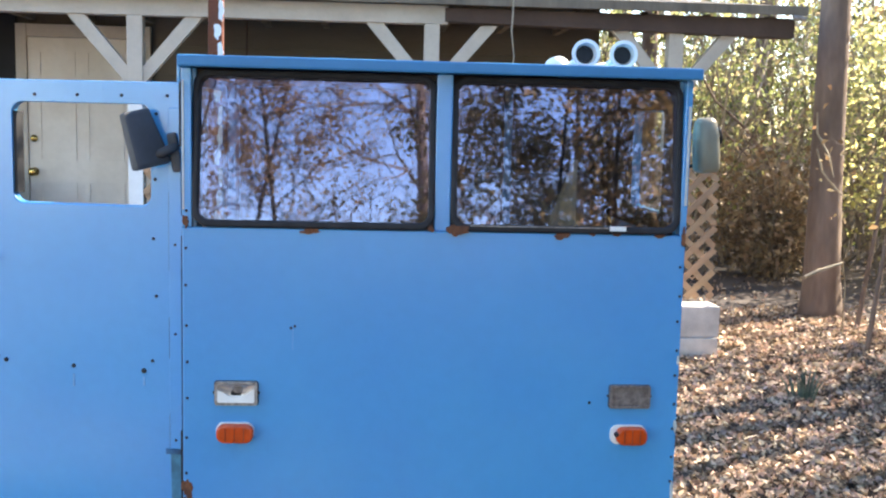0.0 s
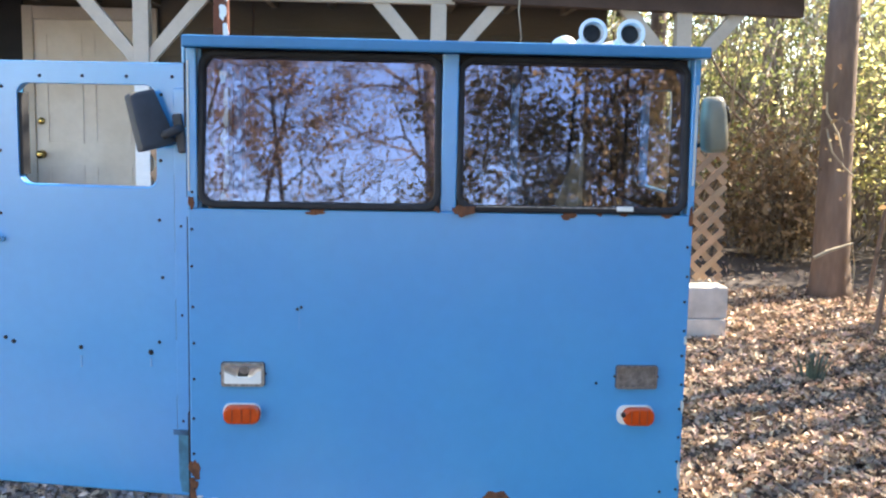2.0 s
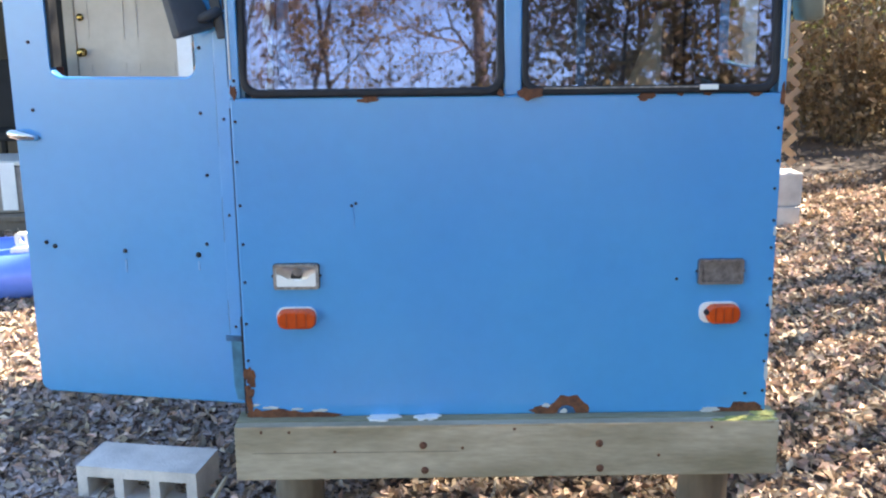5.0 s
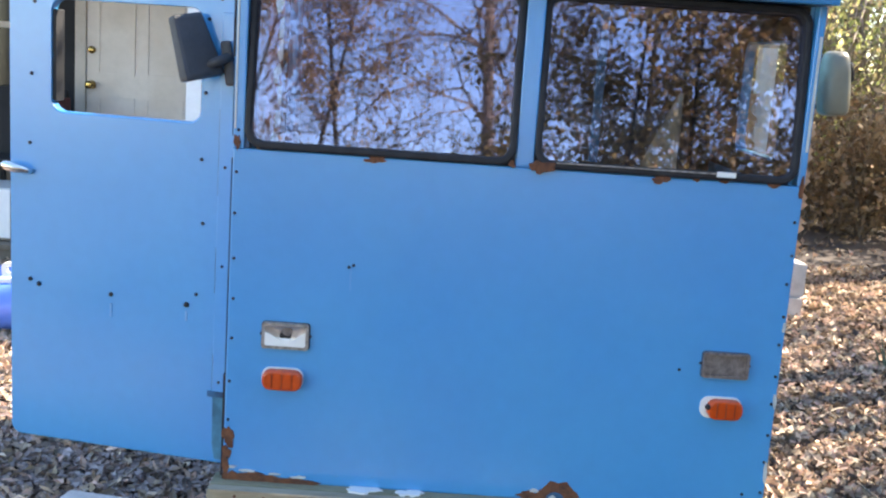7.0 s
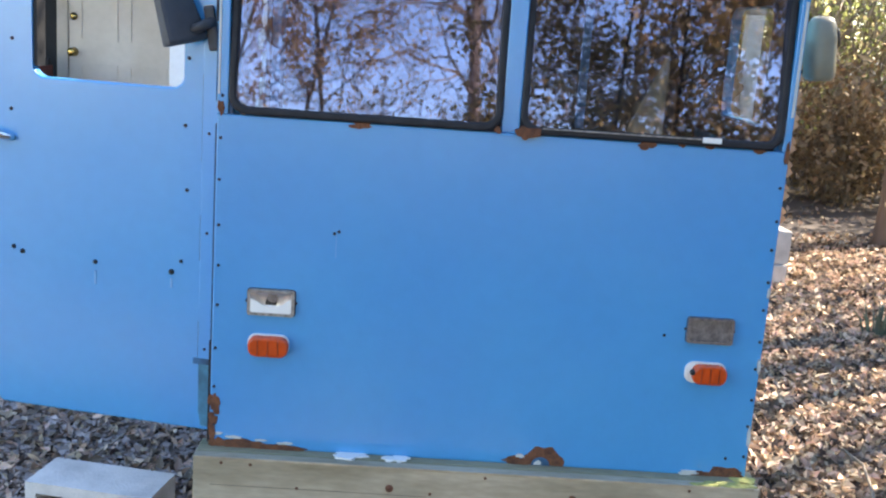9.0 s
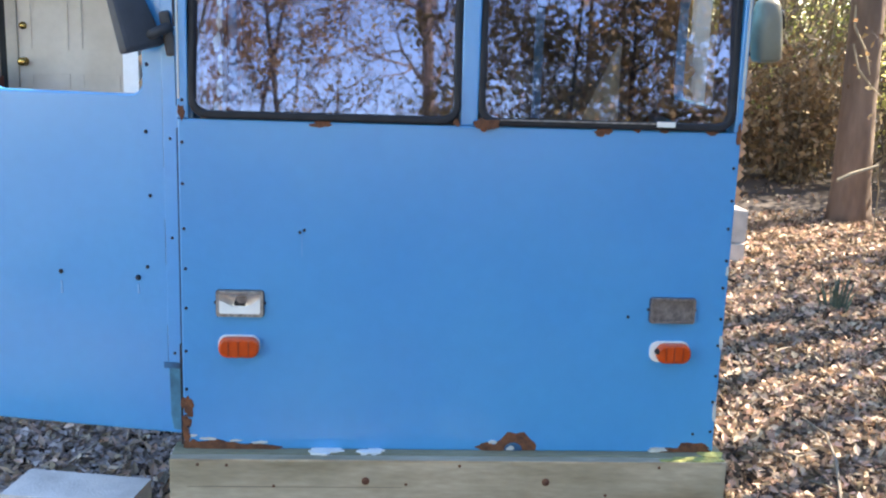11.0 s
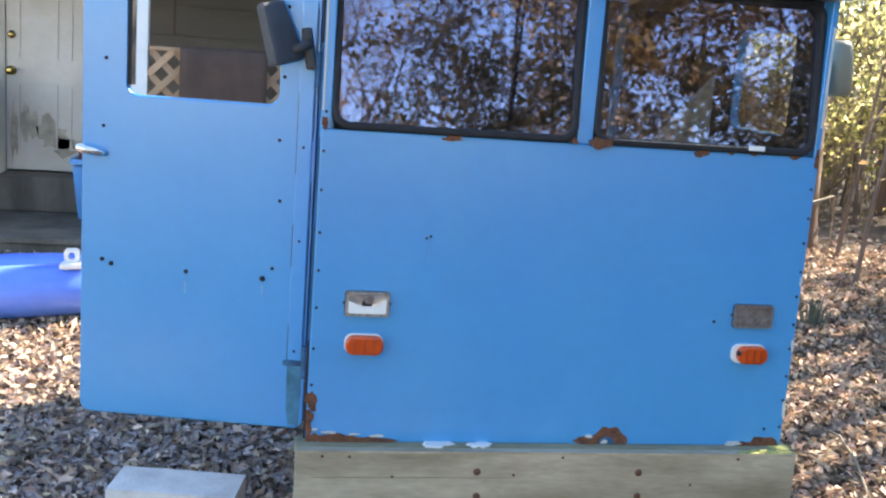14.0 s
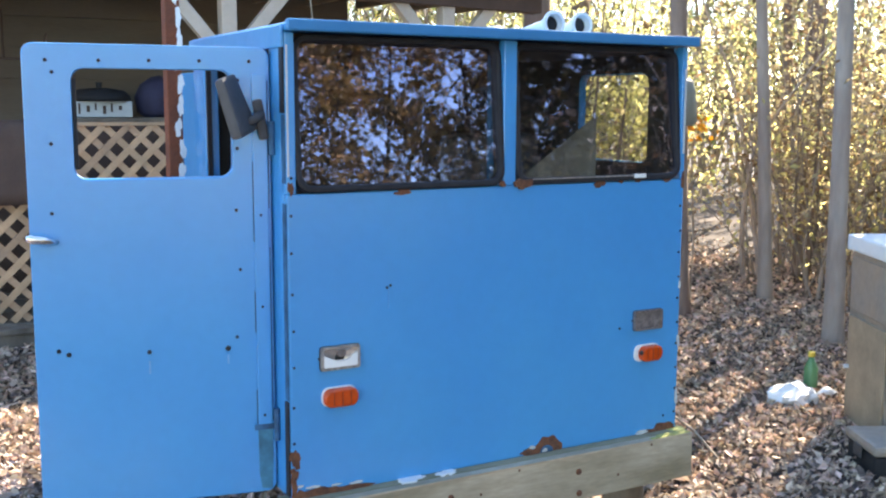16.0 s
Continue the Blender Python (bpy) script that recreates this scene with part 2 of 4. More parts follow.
def tube(points, radii, sides=8, bm=None, cap=True):
    """A tapered round bar through the points."""
    b = bm or bmesh.new()
    rings, pts = [], [Vector(p) for p in points]
    for i, p in enumerate(pts):
        d = (pts[min(i + 1, len(pts) - 1)] - pts[max(i - 1, 0)]).normalized()
        u = d.orthogonal().normalized() if abs(d.z) > 0.9 else d.cross(Vector((0, 0, 1))).normalized()
        w = d.cross(u)
        rings.append([b.verts.new(p + radii[i] * (math.cos(a) * u + math.sin(a) * w)) for a in (2 * math.pi * k / sides for k in range(sides))])
    for r, s in zip(rings, rings[1:]):
        for k in range(sides):
            b.faces.new((r[k], r[(k + 1) % sides], s[(k + 1) % sides], s[k]))
    if cap:
        b.faces.new(rings[0][::-1])
        b.faces.new(rings[-1])
    return b


def rounded(x0, z0, x1, z1, r, n=5):
    """The corners of a rounded rectangle in x and z, anticlockwise."""
    out = []
    for cx, cz, a in ((x1 - r, z1 - r, 0), (x0 + r, z1 - r, 90), (x0 + r, z0 + r, 180), (x1 - r, z0 + r, 270)):
        out += [(cx + r * math.cos(radians(a + 90 * k / n)), cz + r * math.sin(radians(a + 90 * k / n))) for k in range(n + 1)]
    return out


def plate(outline, y0, y1, bm=None, m=None):
    """A plate of that outline in x and z, from y0 (front) to y1."""
    b = bm or bmesh.new()
    f = lambda x, y, z: (m @ Vector((x, y, z))) if m else Vector((x, y, z))
    a = [b.verts.new(f(x, y0, z)) for x, z in outline]
    c = [b.verts.new(f(x, y1, z)) for x, z in outline]
    b.faces.new(a)
    b.faces.new(c[::-1])
    for i in range(len(a)):
        j = (i + 1) % len(a)
        b.faces.new((a[j], a[i], c[i], c[j]))
    bmesh.ops.recalc_face_normals(b, faces=b.faces)
    return b


def framed(outer, inner, y0, y1, bm=None, m=None):
    """A plate with a hole; outer and inner outlines have as many corners."""
    b = bm or bmesh.new()
    f = lambda x, y, z: (m @ Vector((x, y, z))) if m else Vector((x, y, z))
    rings = [[b.verts.new(f(x, y, z)) for x, z in o] for o, y in ((outer, y0), (inner, y0), (inner, y1), (outer, y1))]
    n = len(outer)
    for r, s in zip(rings, rings[1:] + rings[:1]):
        for i in range(n):
            b.faces.new((r[i], r[(i + 1) % n], s[(i + 1) % n], s[i]))
    bmesh.ops.recalc_face_normals(b, faces=b.faces)
    return b


def lift(x, y):
    """The height of the ground: level under the cab, rising gently towards the house and the wood."""
    rise = 0.09 * (max(0.3, min(y, 3.2)) - 0.3) + 0.02 * (max(3.2, min(y, 12.0)) - 3.2)
    rough = 0.025 * noise.noise(Vector((x * 0.9, y * 0.9, 0.3))) + 0.012 * noise.noise(Vector((x * 3.1, y * 3.1, 0.7)))
    fall = 0.09 * min(0.0, y + 4.5)
    return rise - 0.04 + rough + fall


# ---- ground ----
bm = bmesh.new()
xs = [-900, -300, -100, -40, -20] + [-12 + 0.3 * i for i in range(87)] + [20, 40, 100, 300, 900]
ys = [-900, -300, -100, -40, -22] + [-14 + 0.3 * i for i in range(97)] + [22, 40, 100, 300, 900]
grid = [[bm.verts.new((x, y, lift(x, y))) for y in ys] for x in xs]
for i in range(len(xs) - 1):
    for j in range(len(ys) - 1):
        bm.faces.new((grid[i][j], grid[i + 1][j], grid[i + 1][j + 1], grid[i][j + 1]))
ground = mesh_ob("ground", bm, SOIL, True)
tagged(ground, "bare brown forest soil under fallen leaves", "ground", kind="structure")

# ---- the cab ----
cab = empty("truck_cab", "bright blue steel truck cab with rusted edges and an open door", "truck cab", at=(0.76, 0.45, 0.3))
CAB = cab.location.copy()


def cpart(name, bm, material, label="", parent=None, smooth=False):
    """A part of the cab given in world metres."""
    bm.transform(Matrix.Translation(-CAB))
    return part(name, bm, material, parent or cab, label, smooth)


def shared(name, me, parent, place, turn=None, label=""):
    """One more part on a mesh that alike parts share."""
    ob = new(name, me)
    ob.parent = parent
    ob.matrix_local = Matrix.Translation(place) @ (turn or Matrix())
    return tagged(ob, label)


def blob(cx, cz, rx, rz, seed, n=22, rough=0.35):
    """An uneven outline in x and z."""
    rnd = random.Random(seed)
    ph = [rnd.uniform(0, 6.28) for _ in range(4)]
    out = []
    for k in range(n):
        a = 2 * math.pi * k / n
        f = 1 + rough * (0.5 * math.sin(2 * a + ph[0]) + 0.35 * math.sin(3 * a + ph[1]) + 0.3 * math.sin(5 * a + ph[2]) + 0.3 * math.sin(8 * a + ph[3]))
        out.append((cx + rx * f * math.cos(a), cz + rz * f * math.sin(a)))
    return out


def bolt_mesh(name, r, depth, material, sides=8):
    """A domed bolt head that points to -y."""
    b = tube([(0, 0.002, 0), (0, -depth * 0.6, 0), (0, -depth, 0)], [r, r * 0.85, r * 0.45], sides)
    ob = mesh_ob(name, b, material)
    me = ob.data
    bpy.data.objects.remove(ob)
    return me


W, ZB, ZW, ZT = 1.525, 0.335, 1.268, 1.738
panel = cpart("front_panel", box(0.0, 0.0, ZB, W, 0.025, ZW, 0.006), BLUE, "flat blue painted sheet steel front, chipped at the edges")
for z0, z1, w in ((0.345, 0.64, 0.006), (0.645, 1.24, 0.003), (1.30, 1.50, 0.003), (1.505, ZT, 0.007)):
    cpart("edge_gap", box(-w, 0.003, z0, -0.0005, 0.03, z1), RUBBER if w > 0.004 else DARKBLUE, "dark gap along the door side", panel)
rivet = bolt_mesh("rivet", 0.0048, 0.003, BOLT)
for i in range(9):
    shared("rivet", rivet, panel, Vector((0.013 + 0.002 * math.sin(i * 5), -0.001, 0.40 + 0.1155 * i - 0.004 * (i % 3))) - CAB)
for i in range(11):
    shared("rivet", rivet, panel, Vector((W - 0.012 - 0.002 * math.sin(i * 3), -0.001, 0.40 + 0.085 * i + 0.006 * (i % 2))) - CAB)
for x, z in ((0.337, 0.972), (0.325, 0.966), (1.247, 0.742), (1.462, 0.392)):
    shared("rivet", rivet, panel, Vector((x, -0.001, z)) - CAB)
for i, (x, z, rx, rz) in enumerate(((0.014, 0.462, 0.016, 0.030), (0.010, 0.415, 0.011, 0.022), (0.009, 0.372, 0.010, 0.034), (0.022, 0.348, 0.02, 0.012), (0.10, 0.345, 0.075, 0.016), (0.20, 0.342, 0.06, 0.011),
                                    (1.46, 0.346, 0.06, 0.017), (1.39, 0.341, 0.05, 0.009))):
    cpart("rust_patch", plate(blob(x, z, rx, rz, 40 + i), -0.0022 - 0.0005 * (i % 6), 0.001), RUST, "flaking brown rust", panel)
# the rusted-through arch at the lower edge
arch = [(0.945 + 0.058 * math.cos(a) * (1 + 0.08 * math.sin(5 * a)), 0.338 + 0.056 * math.sin(a) * (1 + 0.10 * math.sin(7 * a))) for a in (math.pi * k / 14 for k in range(15))]
hole = [(0.938 + 0.026 * math.cos(a), 0.338 + 0.024 * math.sin(a)) for a in (math.pi * k / 14 for k in range(15))]
cpart("rust_patch", plate(arch, -0.0025, 0.001), RUST, "flaking brown rust", panel)
cpart("rust_patch", plate(blob(0.868, 0.346, 0.034, 0.013, 61), -0.002, 0.001), RUST, "flaking brown rust", panel)
cpart("bare_patch", plate(hole, -0.0045, 0.001), DARKBLUE, "dark hole rusted through", panel)
for i, (x, z, rx, rz) in enumerate(((1.36, 0.343, 0.028, 0.007), (0.07, 0.366, 0.02, 0.004), (0.215, 0.356, 0.02, 0.004), (0.878, 0.363, 0.010, 0.006), (0.93, 0.345, 0.012, 0.006), (1.519, 0.46, 0.0045, 0.03), (1.520, 0.67, 0.004, 0.022), (1.519, 0.88, 0.004, 0.012), (0.028, 0.375, 0.010, 0.003), (0.145, 0.361, 0.014, 0.003))):
    cpart("bare_patch", plate(blob(x, z, rx, rz, 70 + i), -0.0048, 0.001), PALE, "chipped pale primer", panel)
cpart("scratch", box(0.3295, -0.0012, 0.90, 0.3315, 0.001, 0.962), FADED, "faint run below a rivet", panel)
cpart("windscreen_pillar", box(0.0, 0.0, ZW, 0.03, 0.04, ZT, 0.004), BLUE)
cpart("windscreen_pillar", box(0.752, 0.004, ZW, 0.800, 0.04, ZT, 0.004), BLUE)
cpart("windscreen_pillar", box(1.504, 0.0, ZW, W, 0.04, ZT, 0.004), BLUE)
frames = []
# Panes lean further back than their frames so they mirror more sky.
LEAN = Matrix.Translation((0, 0.004, ZW + 0.026)) @ Matrix.Rotation(radians(-7), 4, "X") @ Matrix.Translation((0, -0.004, -ZW - 0.026))
TILT = Matrix.Translation((0, 0.0, ZW + 0.004)) @ Matrix.Rotation(radians(-4.5), 4, "X") @ Matrix.Translation((0, 0.0, -ZW - 0.004))
for x0, x1 in ((0.03, 0.753), (0.799, 1.504)):
    fr = cpart("windscreen_frame", framed(rounded(x0, ZW + 0.002, x1, ZT - 0.002, 0.05), rounded(x0 + 0.020, ZW + 0.024, x1 - 0.020, ZT - 0.022, 0.032), -0.010, 0.034, m=TILT), RUBBER, "black rubber windscreen seal")
    bv = fr.modifiers.new("soft", "BEVEL")
    bv.width, bv.segments, bv.limit_method = 0.006, 2, "ANGLE"
    g = cpart("windscreen", plate(rounded(x0 + 0.016, ZW + 0.020, x1 - 0.016, ZT - 0.018, 0.03), 0.002, 0.006, m=LEAN), GLASS, "glass with a blue cast put into its reflection", fr)
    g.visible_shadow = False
    frames.append(fr)
for i, (x, z, rx, rz) in enumerate(((0.822, 1.274, 0.030, 0.018), (1.141, 1.262, 0.022, 0.012), (0.742, 1.276, 0.008, 0.010), (0.38, 1.262, 0.03, 0.008), (1.44, 1.268, 0.018, 0.008),
                                    (1.517, 1.262, 0.007, 0.025), (0.012, 1.285, 0.008, 0.02), (1.31, 1.268, 0.01, 0.006), (1.235, 1.268, 0.008, 0.006))):
    cpart("rust_patch", plate(blob(x, z, rx, rz, 90 + i), -0.0145 if i in (0, 2) else -0.004, 0.001), RUST, "rust bleeding from the seal")
cpart("chrome_trim", box(0.86, -0.0135, 1.286, 1.285, -0.011, 1.290), GREYLAMP, "thin dull metal strip along the seal", frames[1])
cpart("sticker", box(1.285, -0.016, 1.280, 1.335, -0.0115, 1.294), WHITE, "small white tape on the seal", frames[1])
for x0, x1, z0, z1 in ((0.003, 0.008, 1.32, 1.70), (1.514, 1.521, 1.36, 1.66)):
    cpart("bare_patch", box(x0, -0.003, z0, x1, 0.001, z1), PALE, "worn edge, pale metal showing")
cpart("roof", box(0.0, -0.02, ZT + 0.002, W + 0.012, 0.945, ZT + 0.026, 0.006), BLUE, "flat blue steel roof")
cpart("visor_lip", box(-0.004, -0.045, ZT, W + 0.016, -0.0205, ZT + 0.034, 0.006), TEAL, "narrow blue lip along the front of the roof")
cpart("gutter", box(-0.012, 0.0, ZT - 0.045, -0.001, 0.94, ZT + 0.02, 0.004), BLUE)
cpart("corner_post", box(0.0, 0.0255, ZB, 0.04, 0.135, ZT, 0.005), BLUE)
cpart("rear_post", box(0.0, 0.80, ZB, 0.05, 0.935, ZT, 0.006), BLUE)
cpart("door_seal", box(0.004, 0.785, ZB + 0.05, 0.02, 0.7995, ZT - 0.03), RUBBER)
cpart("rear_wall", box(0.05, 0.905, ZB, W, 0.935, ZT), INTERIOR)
SIDE = Matrix.Translation((W, 0, 0)) @ Matrix.Rotation(radians(90), 4, "Z")
sw = cpart("side_wall", framed(rounded(0.041, 1.25, 0.904, ZT, 0.002), rounded(0.17, 1.32, 0.60, 1.648, 0.04), 0, 0.03, m=SIDE), BLUE, "blue side wall with an open window")
# Added dark sheet covers the blue inner wall and stands in for shade.
cpart("shade_sheet", framed(rounded(0.045, 1.252, 0.90, ZT - 0.021, 0.002), rounded(0.165, 1.315, 0.605, 1.653, 0.04), 0.0, 0.008, m=Matrix.Translation((-0.0305, 0, 0)) @ SIDE), INTERIOR, "dark sheet painting the inner wall as shaded", sw)
# Unseen lower side, left open so sun reaches the ground under the cab.
cpart("side_frame", framed(rounded(0.041, ZB, 0.904, 1.249, 0.002), rounded(0.12, ZB + 0.03, 0.87, 1.21, 0.04), 0, 0.03, m=SIDE), BLUE, "unseen side frame, left open to let sun through")
# Unseen block, added for the shadow it throws left of the cab.
cpart("rear_shade_block", box(0.12, 0.937, ZB + 0.02, 1.45, 1.60, 1.66, 0.01), BLUE, "unseen blue block behind the cab, added to cast shade")
# Bars in place of a floor let that sunlight down.
for y in (0.03, 0.85):
    cpart("floor_bar", box(0.042, y, ZB, W - 0.032, y + 0.05, ZB + 0.03), INTERIOR, "dark steel floor bar")
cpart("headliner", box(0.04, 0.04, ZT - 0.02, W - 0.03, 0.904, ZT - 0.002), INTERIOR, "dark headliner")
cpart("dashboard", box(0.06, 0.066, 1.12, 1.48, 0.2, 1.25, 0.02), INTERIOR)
cpart("seat_back", box(0.95, 0.70, 0.85, 1.38, 0.82, 1.42, 0.05), PLASTIC, "dark seat back")
cpart("divider_bar", box(1.02, 0.52, 1.25, 1.045, 0.545, ZT - 0.02), TEAL, "teal painted inner bar")
cpart("seat_wing", plate([(0.10, 1.20), (0.56, 1.20), (0.56, 1.25), (0.10, 1.49)], 0, 0.012, m=Matrix.Translation((1.20, 0, 0)) @ Matrix.Rotation(radians(90), 4, "Z")), GREYWOOD, "pale sloping panel inside the cab")

# lamps in the front
for x in (0.162, 1.371):
    old = x > 1
    lamp = cpart("headlamp", framed(rounded(x - 0.064, 0.728, x + 0.064, 0.801, 0.008), rounded(x - 0.056, 0.736, x + 0.056, 0.793, 0.006), -0.014, 0.001), LENS if old else GREYLAMP, "worn grey lamp surround" if old else "pale worn lamp surround")
    cpart("gasket", plate(rounded(x - 0.0665, 0.7255, x + 0.0665, 0.8025, 0.01), -0.003, 0.001), BOLT if not old else DARKBLUE, "dark gasket round the lamp", lamp)
    if old:
        cpart("lens", plate(rounded(x - 0.057, 0.735, x + 0.057, 0.794, 0.006), -0.005, -0.001), LENS, "clouded grey lens", lamp)
    else:
        bm = bmesh.new()
        g = [[bm.verts.new((x - 0.0565 + 0.113 * i / 12, -0.002 - 0.011 * max(abs(k - 4) / 4, abs(i - 6) / 6) ** 2, 0.7355 + 0.0585 * k / 8)) for k in range(9)] for i in range(13)]
        for i in range(12):
            for k in range(8):
                bm.faces.new((g[i][k], g[i + 1][k], g[i + 1][k + 1], g[i][k + 1]))
        cpart("reflector", bm, SILVER, "bright mirrored reflector", lamp, True)
    if not old:
        cpart("bulb_shield", plate(blob(x + 0.004, 0.778, 0.016, 0.012, 5, rough=0.1), -0.009, -0.004), LENS, "dull shield over the bulb", lamp)
        # White plate in the shape of the bright reflection low in the lamp.
        cpart("painted_glint", plate([(x - 0.0555, 0.7365), (x + 0.0555, 0.7365), (x + 0.0555, 0.778), (x + 0.044, 0.772), (x + 0.026, 0.757), (x + 0.004, 0.753), (x - 0.022, 0.757), (x - 0.04, 0.768), (x - 0.0555, 0.774)], -0.0135, -0.011), WHITE, "white shape standing in for the reflector's glint", lamp)
        cpart("dark_edge", box(x - 0.062, -0.0135, 0.7275, x - 0.058, -0.0115, 0.80), RUBBER, "", lamp)
    for sx in (-1, 1):
        shared("screw", rivet, lamp, Vector((x + sx * 0.067, -0.001, 0.765)) - CAB)
for x in (0.159, 1.373):
    lit = x > 1
    base = cpart("marker_lamp", plate(rounded(x - 0.058, 0.612, x + 0.0565, 0.673, 0.024), -0.006, 0.001), WHITE, "white base of an amber marker lamp")
    x0 = x - 0.041 if lit else x - 0.055
    lens = plate(rounded(x0, 0.613, x + 0.056, 0.669 if lit else 0.670, 0.024), -0.03, -0.006)
    es = [e for e in lens.edges if all(v.co.y < -0.025 for v in e.verts)]
    bmesh.ops.bevel(lens, geom=es, offset=0.008, segments=3, affect="EDGES", profile=0.5)
    cpart("lens", lens, AMBER, "amber plastic lens", base)
    for k in range(3):
        xs0 = x0 + (x + 0.056 - x0) * (0.25 + 0.25 * k)
        cpart("rib", box(xs0 - 0.0015, -0.0315, 0.62, xs0 + 0.0015, -0.029, 0.662), AMBERDARK, "", base)
    if lit:
        shared("screw", rivet, base, Vector((x - 0.040, -0.024, 0.648)) - CAB, Matrix.Scale(2.0, 4))

# the open door
DOOR = Matrix.Translation((0, 0.113, 0)) @ Matrix.Rotation(math.atan2(-0.161, 1), 4, "Z")
door = cpart("door", framed(rounded(-0.69, 0.352, -0.006, 1.697, 0.03), rounded(-0.562, 1.318, -0.119, 1.628, 0.035), 0.0, 0.035, m=DOOR), BLUE, "open blue steel door with an unglazed window opening")
for v in door.data.vertices:
    if v.co.z + CAB.z < 0.40:
        v.co.z -= 0.008 + 0.014 * min(1.0, max(0.0, 1 + (v.co.x + CAB.x) / 0.69))
bv = door.modifiers.new("soft", "BEVEL")
bv.width, bv.segments, bv.limit_method = 0.005, 2, "ANGLE"


def on_door(d, z, y=-0.001):
    """A place on the outer face, d metres from the hinge."""
    return (DOOR @ Vector((-d, y, z))) - CAB


dbolt = bolt_mesh("bolt", 0.0056, 0.004, BOLT)
for d, z in ((0.628, 1.65), (0.612, 1.617), (0.487, 1.651), (0.350, 1.653), (0.209, 1.654), (0.065, 1.655), (0.622, 1.418), (0.628, 1.222), (0.112, 1.216), (0.104, 1.036), (0.118, 0.83), (0.10, 1.60), (0.105, 1.40)):
    shared("bolt", dbolt, door, on_door(d, z), DOOR.to_3x3().to_4x4())
for d, z, k in ((0.627, 0.824, 1.25), (0.600, 0.812, 1.4), (0.376, 0.803, 1.3), (0.146, 0.797, 1.6)):
    shared("bolt_hole", dbolt, door, on_door(d, z), DOOR.to_3x3().to_4x4() @ Matrix.Scale(k, 4))
for d, z, h in ((0.376, 0.765, 0.028), (0.146, 0.77, 0.02)):
    cpart("stain", box(-d - 0.003, -0.002, z - h, -d + 0.003, 0.001, z + h * 0.4, m=DOOR), STREAK, "thin pale run below a hole", door)
strip = cpart("hinge_cover", box(-0.060, -0.009, 0.55, -0.016, 0.0, 1.62, 0.003, m=DOOR), BLUE, "narrow folded steel strip over the hinges", door)
for x, z0, z1 in ((-0.0622, 0.552, 0.66), (-0.0622, 0.84, 0.97), (-0.0618, 1.12, 1.36), (-0.0145, 0.56, 1.10), (-0.0145, 1.22, 1.60)):
    cpart("gap_line", box(x, -0.004, z0, x + 0.0016, 0.001, z1, m=DOOR), BLACK, "", door)
for z in (1.20, 0.92, 0.58, 1.47):
    shared("rivet", rivet, door, on_door(0.040, z, -0.009), DOOR.to_3x3().to_4x4())
cpart("hinge_bracket", box(-0.072, -0.012, 0.535, -0.012, -0.0095, 0.552, m=DOOR), DARKBLUE, "grimy bracket at the foot of the strip", door)
cpart("grime", plate([(-0.058, 0.39), (-0.05, 0.345), (-0.018, 0.34), (-0.014, 0.45), (-0.016, 0.534), (-0.060, 0.534)], -0.0012, 0.001, m=DOOR), GRIME, "greenish grime near the lower hinge", door)
cpart("hinge", tube([(-0.008, 0.095, 0.50), (-0.008, 0.095, 0.60)], [0.010, 0.010], 8), DARKBLUE, "grimy hinge barrel", door)
cpart("hinge", tube([(-0.008, 0.095, 1.38), (-0.008, 0.095, 1.48)], [0.010, 0.010], 8), DARKBLUE, "grimy hinge barrel", door)
# a slim pointed pull handle
bm = tube([(-0.700, -0.03, 1.158), (-0.685, -0.034, 1.156), (-0.655, -0.03, 1.150), (-0.628, -0.018, 1.143), (-0.618, 0.0, 1.140)], [0.006, 0.013, 0.014, 0.010, 0.007], 10)
bm.transform(DOOR)
cpart("door_handle", bm, CHROME, "bright chrome lever handle", door, True)
cpart("window_seal", box(-0.5615, 0.004, 1.345, -0.550, 0.05, 1.60, 0.002, m=DOOR), BLACK, "black rubber strip in the window opening", door)

# mirrors
mm = DOOR @ Matrix.Translation((-0.118, -0.06, 1.524)) @ Matrix.Rotation(radians(-19), 4, "Y") @ Matrix.Rotation(radians(56), 4, "Z")
bm = box(-0.061, -0.018, -0.088, 0.061, 0.018, 0.088, 0.012)
for v in bm.verts:
    v.co.x *= 1.0 - 1.7 * (v.co.z + 0.05)
    v.co.y *= 1.0 - 1.2 * (v.co.z + 0.05)
bm.transform(mm)
mir = cpart("side_mirror", bm, PLASTIC, "dark grey plastic mirror housing")
cpart("mirror_arm", tube([DOOR @ Vector(p) for p in ((-0.085, -0.05, 1.475), (-0.058, -0.045, 1.487), (-0.038, -0.02, 1.50), (-0.034, 0.0, 1.495))], [0.012, 0.014, 0.015, 0.013], 8), PLASTIC, "", mir, True)
cpart("mirror_foot", box(-0.052, -0.022, 1.425, -0.022, -0.0095, 1.545, 0.008, m=DOOR @ Matrix.Translation((-0.037, 0, 1.485)) @ Matrix.Rotation(radians(-10), 4, "Y") @ Matrix.Translation((0.037, 0, -1.485))), PLASTIC, "", mir)
mm = Matrix.Translation((1.603, 0.10, 1.545)) @ Matrix.Rotation(radians(-4), 4, "Y")
bm = bmesh.new()
rings = []
for z, f in ((-0.087, 0.55), (-0.084, 0.8), (-0.074, 0.96), (-0.03, 1.0), (0.03, 0.95), (0.068, 0.82), (0.08, 0.66), (0.085, 0.42)):
    rings.append([bm.verts.new((0.041 * f * math.copysign(abs(math.cos(a)) ** 0.7, math.cos(a)), 0.045 * f * math.copysign(abs(math.sin(a)) ** 0.8, math.sin(a)), z)) for a in (2 * math.pi * k / 20 for k in range(20))])
